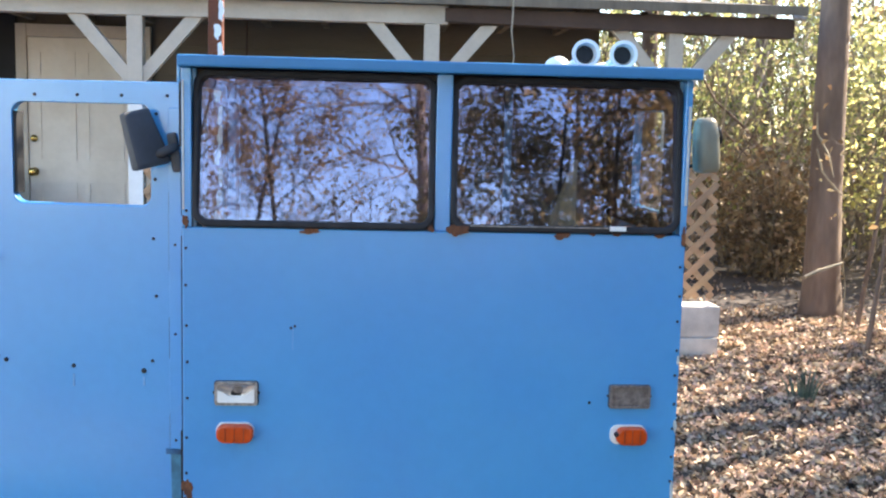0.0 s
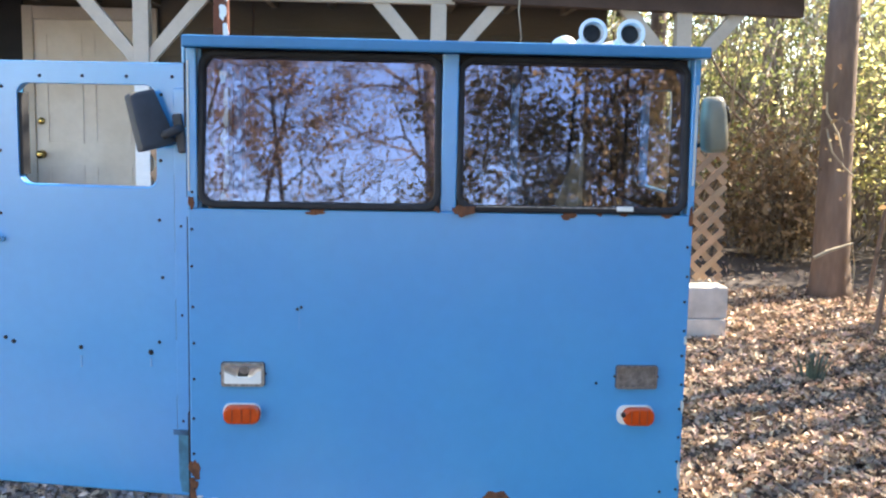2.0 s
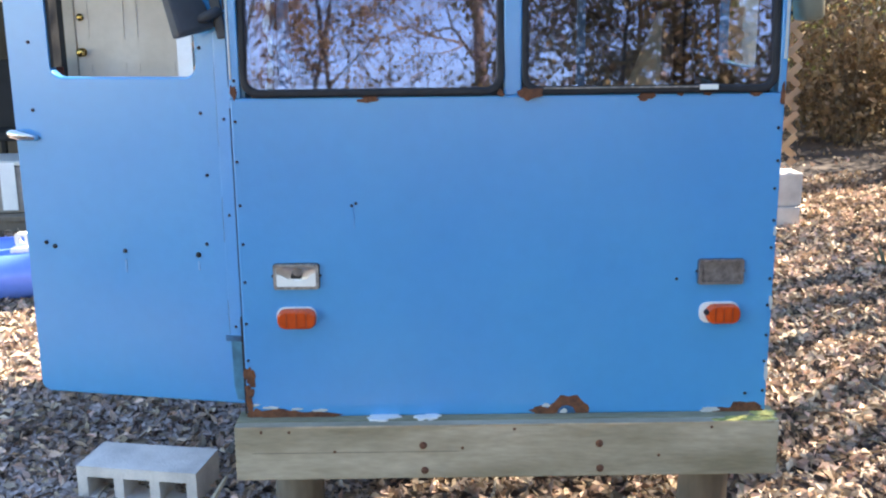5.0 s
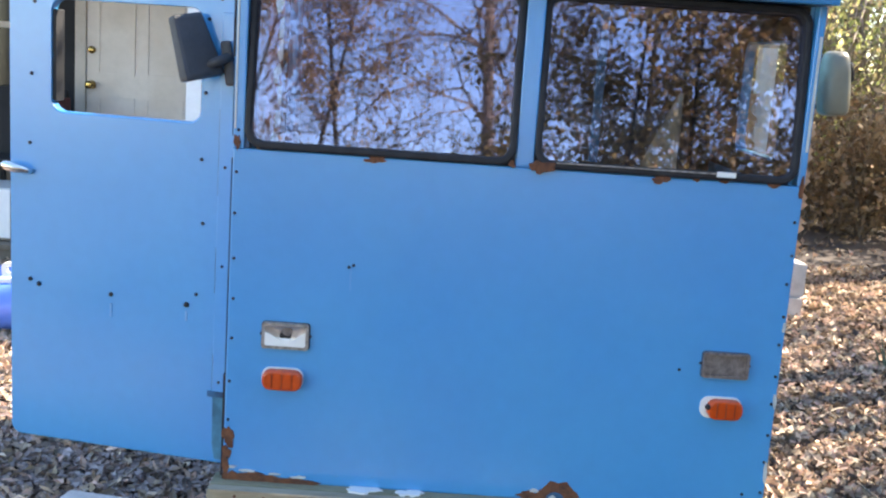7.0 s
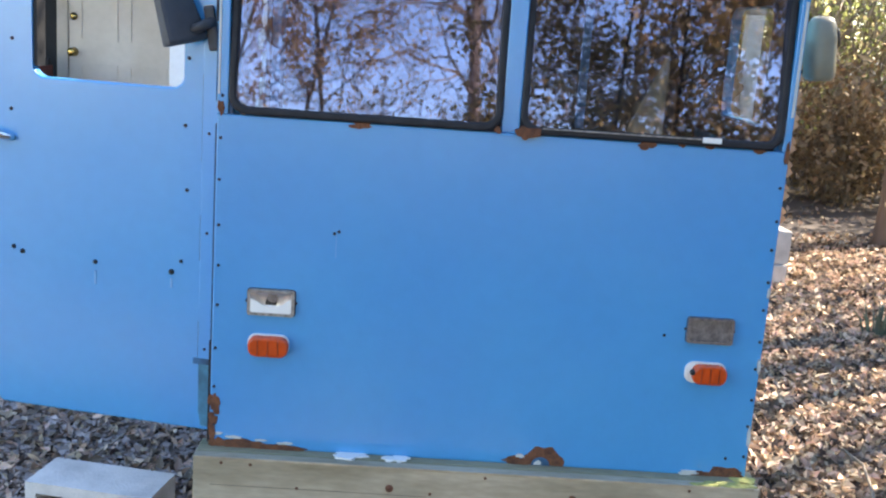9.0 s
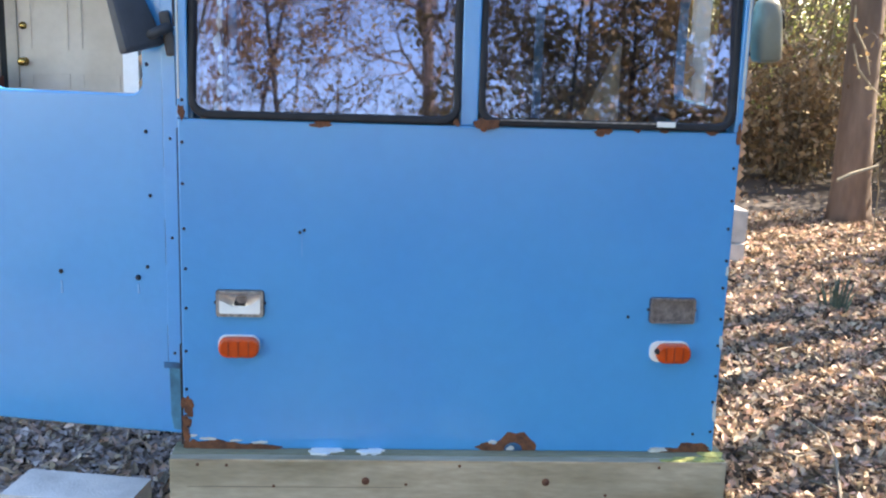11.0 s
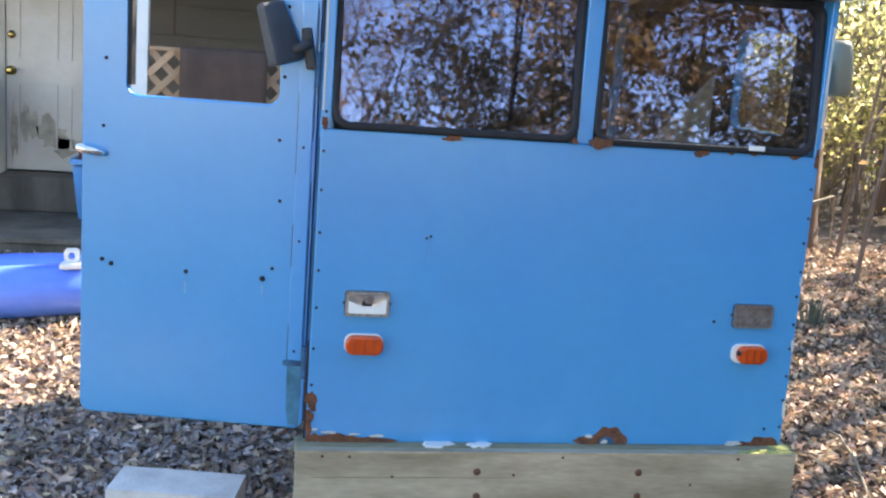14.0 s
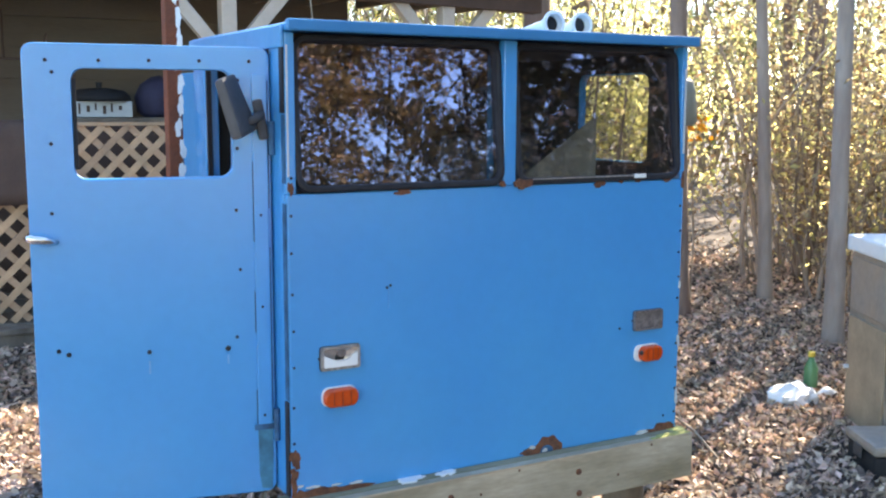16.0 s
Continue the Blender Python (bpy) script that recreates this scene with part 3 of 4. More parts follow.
for p, q in zip(rings, rings[1:]):
    for k in range(20):
        bm.faces.new((p[k], p[(k + 1) % 20], q[(k + 1) % 20], q[k]))
bm.faces.new(rings[0][::-1])
bm.faces.new(rings[-1])
bm.transform(mm)
mir = cpart("side_mirror", bm, MIRROR, "pale grey-green mirror housing", smooth=True)
cpart("mirror_arm", tube([(1.645, 0.11, 1.60), (1.66, 0.13, 1.56), (1.62, 0.16, 1.49), (1.526, 0.17, 1.46)], [0.007] * 4, 6), RUBBER, "", mir, True)

# ---- on and beside the cab ----
horn = empty("air_horn", "white trumpet air horns on the cab roof", "horn", at=(1.34, 0.60, 1.766))
part("foot", box(-0.10, 0.10, -0.002, 0.12, 0.14, 0.012, 0.003), WHITE, horn)
for x, y, ln in ((-0.05, -0.10, 0.34), (0.082, -0.10, 0.26)):
    prof = [(0.0, 0.049), (0.010, 0.046), (0.030, 0.036), (0.065, 0.023), (ln * 0.6, 0.013), (ln, 0.011)]
    bell = bmesh.new()
    tube([(x, y + d, 0.079 - 0.08 * d) for d, _ in prof], [q for _, q in prof], 20, bell, False)
    tube([(x, y + d, 0.079 - 0.08 * d) for d, _ in prof[:4]], [q - 0.007 for _, q in prof[:4]], 20, bell, False)
    rim = bmesh.new()
    t = part("trumpet", bell, WHITE, horn, "white flared horn", True)
    a = [(x + 0.049 * math.cos(6.2832 * k / 20), 0.079 + 0.049 * math.sin(6.2832 * k / 20)) for k in range(20)]
    b = [(x + 0.037 * math.cos(6.2832 * k / 20), 0.079 + 0.037 * math.sin(6.2832 * k / 20)) for k in range(20)]
    part("rim", framed(a, b, y - 0.006, y + 0.004), WHITE, t)
    # Dark disc painted in for the shade deep inside the bell.
    part("throat_shade", tube([(x, y + 0.020, 0.0775), (x, y + 0.024, 0.077)], [0.030, 0.028], 16), BOLT, t)
    part("bracket", box(x - 0.006, 0.105, 0.008, x + 0.006, 0.135, 0.05), WHITE, horn)
part("motor", tube([(-0.09, 0.34, 0.045), (-0.088, 0.31, 0.045), (-0.085, 0.25, 0.046), (-0.082, 0.22, 0.046)], [0.016, 0.046, 0.046, 0.02], 16), WHITE, horn, "white rounded horn motor", True)
part("motor_foot", box(-0.11, 0.24, -0.002, -0.06, 0.32, 0.012), WHITE, horn)
part("tube", tube([(-0.082, 0.23, 0.046), (-0.05, 0.2, 0.055), (0.02, 0.19, 0.05), (0.082, 0.16, 0.058)], [0.01] * 4, 8), WHITE, horn, "", True)

pipe = empty("rusty_pipe", "rust-brown steel post with flaking white paint", "post", at=(-0.05, 1.02, lift(-0.05, 1.02) - 0.03))
part("post", box(-0.032, -0.03, 0, 0.022, 0.03, 2.35, 0.004), RUSTY, pipe)
for i in range(26):
    z = 0.25 + 0.08 * i
    part("paint_flake", plate(blob(0.012 + 0.008 * math.sin(i * 4.1), z, 0.012, 0.035, 200 + i, 14), -0.033, -0.029), WHITE, pipe)

bumper = empty("timber_bumper", "weathered greenish pine plank bolted across below the cab", "timber", at=(0.755, -0.05, 0.19))
def upart(name, bm, material, label=""):
    bm.transform(Matrix.Translation(-bumper.location))
    return part(name, bm, material, bumper, label)
upart("plank", box(-0.028, -0.072, 0.168, 1.546, -0.034, 0.334, 0.005), BEAM)
upart("ledge", box(-0.028, -0.0335, 0.288, 1.552, 0.05, 0.336, 0.006), LEDGEPINE, "flat greenish top plank with chipped paint")
upart("worn_edge", box(-0.026, -0.0742, 0.329, 1.53, -0.0715, 0.3355, 0.001), PALEWOOD, "pale worn front edge")
upart("worn_edge", box(0.02, -0.0732, 0.252, 0.62, -0.0715, 0.2535), OLDWOOD, "dark crack along the grain")
bolt = bolt_mesh("bolt", 0.012, 0.008, RUST, 10)
for x in (0.515, 1.025):
    for z in (0.272, 0.194):
        shared("bolt", bolt, bumper, Vector((x + 0.006 * math.sin(z * 70), -0.072, z)) - bumper.location)
for x, z in ((0.05, 0.318), (0.13, 0.317), (0.26, 0.255), (0.63, 0.262), (0.78, 0.319), (1.2, 0.232), (1.35, 0.318)):
    shared("nail", bolt, bumper, Vector((x, -0.072, z)) - bumper.location, Matrix.Scale(0.4, 4))
for i, (x, rx) in enumerate(((0.400, 0.050), (0.530, 0.034))):
    upart("paint_chip", plate([(px, pz) for px, pz in blob(x, 0, rx, 0.020, 300 + i, 30)], -0.004, 0.003, m=Matrix.Translation((0, -0.016, 0.3365)) @ Matrix.Rotation(radians(90), 4, "X")), WHITE, "peeling white paint")
# The sunlit wedge at this end is put into the patches' yellow colour.
for i, (x, y, rx, ry) in enumerate(((1.47, -0.052, 0.075, 0.016), (1.40, -0.062, 0.05, 0.008), (1.515, -0.02, 0.03, 0.03))):
    upart("sunlit_lichen", plate(blob(x, 0, rx, ry, 330 + i, 26), -0.0032, 0.001, m=Matrix.Translation((0, y, 0.3362)) @ Matrix.Rotation(radians(90), 4, "X")), SUNLICHEN, "yellow-green growth with sunlight painted in, on the worn end")
for x in (0.125, 1.38):
    zf = lift(x, 0.12) - 0.06
    tagged(mesh_ob("timber_support", tube([(x, 0.12, zf), (x + 0.004, 0.12, 0.08), (x, 0.118, 0.22), (x, 0.12, 0.3345)], [0.080, 0.076, 0.074, 0.072], 14), OLDWOOD, True), "short dark round wooden stump holding up the cab", "post", "supports of the cab")



def cinder_block(name, label, m, holes=True, group=""):
    """A concrete block 0.40 long; its cores open to -y."""
    b = empty(name, label, "concrete block", group)
    b.matrix_world = m
    L, H, D = 0.405, 0.19, 0.19
    if holes:
        bm = bmesh.new()
        xs = [0, 0.035, 0.125, 0.158, 0.247, 0.280, 0.370, L]
        for i in range(0, 7, 2):
            box(xs[i], 0, 0, xs[i + 1], D, H, bm=bm)
        for i in range(1, 6, 2):
            box(xs[i], 0, 0, xs[i + 1], D, 0.085, bm=bm)
            box(xs[i], 0, H - 0.035, xs[i + 1], D, H, bm=bm)
            box(xs[i], D * 0.75, 0.085, xs[i + 1], D, H - 0.035, bm=bm)
        bmesh.ops.remove_doubles(bm, verts=bm.verts, dist=0.0005)
    else:
        bm = box(0, 0, 0, L, D, H, 0.008)
    part("block", bm, CONCRETE, b)
    return b


cinder_block("cinder_block", "grey concrete block with three hollow cores, half sunk in leaves", Matrix.Translation((-0.602, 0.222, -0.105)) @ Matrix.Rotation(radians(-10), 4, "Z"))
zb = lift(2.45, 3.05) - 0.07
for k in range(2):
    cinder_block("concrete_block", "pale grey concrete block in a low stack", Matrix.Translation((2.25 + 0.012 * k, 3.0, zb + 0.193 * k)) @ Matrix.Rotation(radians(3 * k), 4, "Z"), False, "stacked blocks")
stick = mesh_ob("stick", tube([(-0.20, -0.33, lift(-0.2, -0.33) + 0.01), (-0.15, -0.15, 0.0), (-0.13, 0.02, 0.05), (-0.10, 0.12, 0.09)], [0.012, 0.013, 0.011, 0.006], 6), PALEWOOD)
tagged(stick, "broken pale stick lying in the leaves", "stick")
stick = mesh_ob("stick", tube([(2.10, 0.33, lift(2.1, 0.33) + 0.02), (2.19, 0.60, lift(2.19, 0.6) + 0.045), (2.24, 0.81, lift(2.24, 0.81) + 0.045), (2.22, 1.01, lift(2.22, 1.01) + 0.02)], [0.006, 0.007, 0.006, 0.004], 6), TWIG)
tagged(stick, "pale curved stick lying on the leaves", "stick")
scrap = empty("paper_scrap", "small white and blue wrapper on the leaves", "litter", at=(3.45, 2.2, lift(3.45, 2.2) + 0.012))
part("wrapper", box(-0.05, -0.03, 0.0, 0.03, 0.03, 0.028, 0.006), WHITE, scrap)
part("band", box(0.031, -0.026, 0.002, 0.05, 0.026, 0.024, 0.004), BOATBLUE, scrap)
stick = mesh_ob("broken_branch", tube([(3.36, 3.45, 0.66), (3.45, 3.47, 0.70), (3.62, 3.48, 0.755), (3.68, 3.55, 0.6), (3.70, 3.6, 0.18)], [0.013, 0.012, 0.009, 0.004, 0.006], 7), PALEWOOD)
tagged(stick, "pale broken branch caught in brush", "branch")

# ---- house ----
YP, YW, FL = 3.3, 4.3, 0.32


def setting(name, bm, material, label, category):
    return tagged(mesh_ob(name, bm, material), label, category, kind="structure")


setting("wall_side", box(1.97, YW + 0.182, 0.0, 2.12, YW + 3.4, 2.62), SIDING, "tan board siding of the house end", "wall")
porch = setting("porch_floor", box(-6.0, YP - 0.2, 0.1, 2.42, YW, FL - 0.03), OLDWOOD, "low porch with worn grey boards", "porch floor")
for i in range(9):
    y0 = YP - 0.22 + 0.136 * i
    part("plank", box(-6.0, y0, FL - 0.028, 2.43, y0 + 0.13, FL + 0.002 * (i % 3), 0.003), OLDWOOD, porch)
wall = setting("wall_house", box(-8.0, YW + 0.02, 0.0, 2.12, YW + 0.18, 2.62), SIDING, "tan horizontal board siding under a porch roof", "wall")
for i in range(12):
    z0 = FL + 0.012 + 0.195 * i
    for x0, x1 in ((-8.0, -3.0), (-0.97, 2.12),):
        if x1 > x0:
            bm = box(x0, YW - 0.002, z0, x1, YW + 0.019, z0 + 0.19)
            for v in bm.verts:
                if v.co.z > z0 + 0.1 and v.co.y < YW + 0.01:
                    v.co.y += 0.014
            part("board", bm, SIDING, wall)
# Plain black fills the wall from the window to the door.
part("dark_panel", box(-2.225, YW - 0.015, FL, -1.915, YW + 0.019, 2.55), BLACK, wall, "plain black strip between window and door")
part("lower_panel", box(-0.965, YW - 0.012, FL, 2.11, YW - 0.004, 1.0), BROWN, wall, "dark brown lower wall")

DX0, DX1, DZ0, DZ1 = -1.838, -1.09, 0.555, 2.12
dr = setting("door_1", box(DX0, YW - 0.02, DZ0, DX1, YW + 0.015, DZ1, 0.003), DOORPAINT, "weathered cream six-panel house door, shut and stained", "door")
for cx, cx1 in ((-1.762, -1.515), (-1.437, -1.19)):
    for z0, z1 in ((DZ0 + 0.14, 1.125), (1.278, 1.78), (1.85, 2.03)):
        part("panel_moulding", framed(rounded(cx, z0, cx1, z1, 0.003, 1), rounded(cx + 0.011, z0 + 0.011, cx1 - 0.011, z1 - 0.011, 0.002, 1), YW - 0.026, YW - 0.0195), DOORPAINT, dr)
part("knob", tube([(-1.803, YW - 0.02, 1.20), (-1.803, YW - 0.045, 1.20), (-1.803, YW - 0.055, 1.20), (-1.803, YW - 0.08, 1.20), (-1.803, YW - 0.087, 1.20)], [0.03, 0.012, 0.026, 0.028, 0.012], 14), BRASS, dr, "brass door knob", True)
part("lock", tube([(-1.803, YW - 0.02, 1.43), (-1.803, YW - 0.032, 1.43)], [0.026, 0.024], 14), BRASS, dr, "brass lock", True)
for i, (x, z, rx, rz) in enumerate(((-1.70, 0.86, 0.05, 0.13), (-1.55, 0.80, 0.10, 0.10), (-1.45, 0.72, 0.12, 0.05), (-1.79, 0.80, 0.02, 0.2))):
    part("stain", plate(blob(x, z, rx, rz, 400 + i, 18, 0.5), YW - 0.0216, YW - 0.0205), STAIN, dr, "brown water stain")
for x0, x1, z0, z1 in ((DX0 - 0.074, DX0 - 0.002, FL, DZ1 + 0.09), (DX1 + 0.002, DX1 + 0.085, FL, DZ1 + 0.09), (DX0, DX1, DZ1 + 0.003, DZ1 + 0.088)):
    setting("trim", box(x0, YW - 0.035, z0, x1, YW + 0.017, z1, 0.004), CREAM, "cream door casing", "trim")
setting("door_step", box(DX0, YW - 0.30, FL + 0.004, DX1, YW - 0.036, DZ0 - 0.01, 0.006), OLDWOOD, "dark worn wooden step at the house door", "step")
win = setting("window_1", framed(rounded(-3.05, 0.95, -2.23, 2.2, 0.003, 1), rounded(-2.99, 1.02, -2.29, 2.13, 0.003, 1), YW - 0.03, YW + 0.018), CREAM, "dark house window in a cream frame", "window")
part("pane", box(-2.99, YW, 1.02, -2.29, YW + 0.01, 2.13), WINDOW, win)
part("mullion", box(-2.99, YW - 0.02, 1.535, -2.29, YW - 0.001, 1.575), CREAM, win)

beam = setting("porch_beam", box(-8.0, YP - 0.05, 2.19, 0.98, YP + 0.05, 2.30, 0.004), CREAM, "cream wooden beam carrying the porch roof", "beam")
bm = box(0.96, YP - 0.075, 2.165, 3.10, YP + 0.045, 2.285, 0.004)
for v in bm.verts:
    if v.co.z < 2.2:
        v.co.z += 0.04 * (3.10 - v.co.x) / 2.14
part("splice", bm, BROWN, beam, "bare brown length of the beam")
bm = box(-8.0, YP - 0.14, 2.312, 3.14, YW + 3.5, 2.35)
for v in bm.verts:
    v.co.z += 0.13 * max(0.0, v.co.y - YP + 0.14)
roof = setting("roof_porch", bm, SHINGLE, "low shingled porch roof", "roof")
part("drip_edge", box(-8.0, YP - 0.155, 2.296, 3.15, YP - 0.142, 2.352, 0.003), OLDWOOD, roof, "grey weathered edge of the roof")
for i in range(16):
    x = -3.0 + 0.4 * i
    part("rafter", box(x - 0.02, YP + 0.055, 2.235, x + 0.02, YW, 2.31), OLDWOOD, roof)
part("hanging_vine", tube([(1.36, YP - 0.16, 2.33), (1.35, YP - 0.17, 2.15), (1.37, YP - 0.17, 2.0), (1.35, YP - 0.17, 1.90)], [0.006, 0.005, 0.004, 0.003], 5), TWIG, roof, "dry vine hanging from the eave")
part("end_cap", tube([(3.05, YP - 0.17, 2.28), (3.13, YP - 0.17, 2.275)], [0.016, 0.016], 8), GREYLAMP, roof, "pale gutter end")

first = None
for x in (-0.88, 0.885, 2.38, -2.75):
    if first is None:
        first = empty("porch_post", "cream painted wooden porch post with two braces", "post", "porch posts", at=(x, YP, FL))
        part("post", box(-0.046, -0.046, 1.40, 0.046, 0.046, 2.19 - FL, 0.004), CREAM, first)
        # White below, cream above.
        part("lower_post", box(-0.044, -0.044, -0.01, 0.044, 0.044, 1.398, 0.004), WHITE, first, "white lower part")
        for s in (-1, 1):
            o = [(s * 0.043, 1.46), (s * 0.40, 1.87), (s * 0.295, 1.87), (s * 0.043, 1.57)]
            part("brace", plate(o if s > 0 else o[::-1], -0.03, 0.03), CREAM, first)
    else:
        copy_thing(first, pose(x, YP, FL))


def lattice(x0, x1, z0, z1, y, step=0.138, wide=0.038):
    """A panel of crossed diagonal slats in a thin frame."""
    t = empty("lattice_panel", "tan wooden lattice panel along the porch", "lattice", "porch lattice panels", at=((x0 + x1) / 2, y, z0))
    o = t.location.copy()
    h = z1 - z0
    for s, yy in ((1, -0.012), (-1, 0.0)):
        k = x0 - h
        while k < x1:
            # the line x = k + (z - z0) for s > 0, mirrored for s < 0
            a, b = max(0.0, x0 - k), min(h, x1 - k)
            if b - a > 0.03:
                pa, pb = (k + a, z0 + a), (k + b, z0 + b)
                if s < 0:
                    pa, pb = (x0 + x1 - pa[0], pa[1]), (x0 + x1 - pb[0], pb[1])
                d = Vector((pb[0] - pa[0], 0, pb[1] - pa[1]))
                m = Matrix.Translation(Vector((pa[0], y + yy, pa[1])) - o) @ Matrix.Rotation(-math.atan2(d.z, d.x), 4, "Y")
                part("slat", box(0, 0, -wide / 2, d.length, 0.009, wide / 2, m=m), LATTICE, t)
            k += step
    part("top_rail", box(x0 - o.x, -0.02, h, x1 - o.x, 0.014, h + 0.02), LATTICE, t)
    return t


lattice(-0.832, 0.83, FL + 0.01, 1.41, YP - 0.03)
lattice(0.94, 2.33, FL + 0.01, 1.44, YP - 0.075)
lattice(2.427, 2.69, 0.545, 1.42, YP - 0.03)
rug = empty("brown_blanket", "dark brown blanket hung over the porch lattice", "blanket", at=(-0.408, YP - 0.11, 0.985))
bm = bmesh.new()
rows = []
for i in range(13):
    x = -0.245 + 0.49 * i / 12
    rows.append([bm.verts.new((x, 0.006 * math.sin(i * 1.7 + k * 0.4), k * 0.0724)) for k in range(7)] + [bm.verts.new((x, 0.035, 0.46)), bm.verts.new((x, 0.075, 0.455)), bm.verts.new((x, 0.078, 0.1))])
for p, q in zip(rows, rows[1:]):
    for k in range(9):
        bm.faces.new((p[k], q[k], q[k + 1], p[k + 1]))
b = part("cloth", bm, BROWN, rug, smooth=True)
sol = b.modifiers.new("thick", "SOLIDIFY")
sol.thickness = 0.006

# things on the porch
cabinet = empty("porch_cabinet", "dark wooden cabinet behind the lattice", "cabinet", at=(0.45, 3.95, FL))
part("body", box(-0.5, -0.2, 0, 0.6, 0.2, 1.10, 0.01), BROWN, cabinet)
part("top", box(-0.52, -0.22, 1.102, 0.62, 0.22, 1.13, 0.005), OLDWOOD, cabinet)
for x, w, h, m, lb in ((0.80, 0.2, 0.17, PALE, "pale carton on a cabinet"),):
    c = empty("carton", lb, "carton", "cartons on the cabinet", at=(x, 3.9, FL + 1.132))
    part("box", box(0, -0.1, 0, w, 0.1, h, 0.004), m, c)
    part("flap", box(0.004, -0.108, h + 0.001, w - 0.004, 0.0, h + 0.006), m, c)
bag = empty("dark_bag", "dark blue rounded bag on the cabinet", "bag", at=(0.60, 3.92, FL + 1.13))
part("body", tube([(0, 0, 0), (0, 0, 0.03), (0.005, 0, 0.12), (0.01, 0, 0.21), (0.0, 0, 0.26)], [0.08, 0.12, 0.14, 0.11, 0.03], 16), NAVY, bag, smooth=True)
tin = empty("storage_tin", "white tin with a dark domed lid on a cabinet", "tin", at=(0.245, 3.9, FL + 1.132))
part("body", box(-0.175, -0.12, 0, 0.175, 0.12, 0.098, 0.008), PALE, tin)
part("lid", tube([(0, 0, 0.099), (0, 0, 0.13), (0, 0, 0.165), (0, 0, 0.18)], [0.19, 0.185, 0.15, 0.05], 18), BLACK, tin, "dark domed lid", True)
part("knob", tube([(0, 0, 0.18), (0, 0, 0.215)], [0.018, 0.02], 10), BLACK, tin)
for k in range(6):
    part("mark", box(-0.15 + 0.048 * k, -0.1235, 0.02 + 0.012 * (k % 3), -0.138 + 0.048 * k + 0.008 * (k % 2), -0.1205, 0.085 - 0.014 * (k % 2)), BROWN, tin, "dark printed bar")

rack = empty("hanging_frame", "thin dark metal frame hung on the porch wall", "frame", at=(-0.2, 3.9, 2.25))
for p, q in (((-0.55, 0, -0.45), (-0.55, 0, -0.75)), ((-0.55, 0, -0.45), (0.3, 0, -0.45)), ((0.3, 0, -0.45), (0.3, 0, -0.78)), ((-0.1, 0, -0.45), (-0.1, 0, 0.15)), ((0.05, 0, -0.6), (0.15, 0, -0.3))):
    part("bar", tube([p, q], [0.008, 0.008], 6), BROWN, rack)

tub = empty("storage_tub", "blue plastic storage tub heaped with cartons", "tub", at=(-1.13, 3.86, FL + 0.004))
bm = box(-0.2, -0.13, 0, 0.2, 0.13, 0.34, 0.02)
for v in bm.verts:
    f = 0.82 + 0.18 * v.co.z / 0.34
    v.co.x *= f
    v.co.y *= f
part("body", bm, TUBBLUE, tub)
part("rim", framed(rounded(-0.215, -0.145, 0.215, 0.145, 0.03), rounded(-0.19, -0.12, 0.19, 0.12, 0.02), 0, 0.03, m=Matrix.Translation((0, 0, 0.35)) @ Matrix.Rotation(radians(90), 4, "X")), TUBBLUE, tub)
part("label", box(-0.02, -0.139, 0.17, 0.08, -0.134, 0.25), PALE, tub, "white paper label")
for x in (-0.09, 0.12):
    part("rib", box(x - 0.008, -0.132, 0.03, x + 0.008, -0.118, 0.33), TUBBLUE, tub)
for x, w, z, h, m in ((-0.17, 0.12, 0.0, 0.10, RED), (-0.045, 0.19, 0.0, 0.12, CARD), (-0.165, 0.115, 0.101, 0.03, WHITE)):
    c = empty("carton", "small crumpled carton on top of a tub", "carton", "cartons in the tub", at=(-1.13 + x, 3.80, FL + 0.335 + z))
    part("box", box(0, 0, 0, w, 0.1, h, 0.004), m, c)
    part("flap", box(0.006, 0.004, h + 0.001, w - 0.006, 0.05, h + 0.005), m, c)
cool = empty("white_cooler", "grey box with a white cloth on the porch", "box", at=(-1.96, 3.32, FL + 0.004))
part("body", box(-0.28, -0.15, 0, 0.16, 0.16, 0.28, 0.015), GREYWOOD, cool)
part("lid", box(-0.29, -0.16, 0.282, 0.17, 0.17, 0.31, 0.01), PALE, cool)
part("cloth", box(-0.02, -0.166, 0.02, 0.07, -0.161, 0.30, 0.002), WHITE, cool, "white hanging cloth")
bg = empty("black_chair", "black folding chair with a red cloth on the porch", "chair", at=(-2.05, 3.85, FL + 0.004))
part("back", box(-0.25, 0.1, 0.38, 0.2, 0.16, 0.85, 0.03), BLACK, bg)
part("seat", box(-0.25, -0.2, 0.36, 0.2, 0.12, 0.42, 0.02), BLACK, bg)
for x in (-0.22, 0.17):
    for y in (-0.17, 0.12):
        part("leg", box(x - 0.015, y - 0.015, 0, x + 0.015, y + 0.015, 0.36), BLACK, bg)
part("cloth", box(0.205, -0.12, 0.2, 0.225, 0.1, 0.80, 0.008), RED, bg, "red cloth over the arm")

# ---- blue boat by the porch ----
boat = empty("inflatable_boat", "shiny blue inflatable boat lying by the porch", "boat", at=(-1.50, 2.25, 0.085))
boat.rotation_euler = (0, radians(-4), 0)
ring = [(0.62 * math.copysign(abs(math.cos(a)) ** 0.8, math.cos(a)), 0.16 * math.sin(a), 0.15) for a in (2 * math.pi * k / 28 for k in range(29))]
part("hull", tube(ring, [0.128] * 29, 14, cap=False), BOATBLUE, boat, smooth=True)
part("floor", box(-0.58, -0.14, 0.05, 0.58, 0.14, 0.09, 0.02), BOATBLUE, boat)
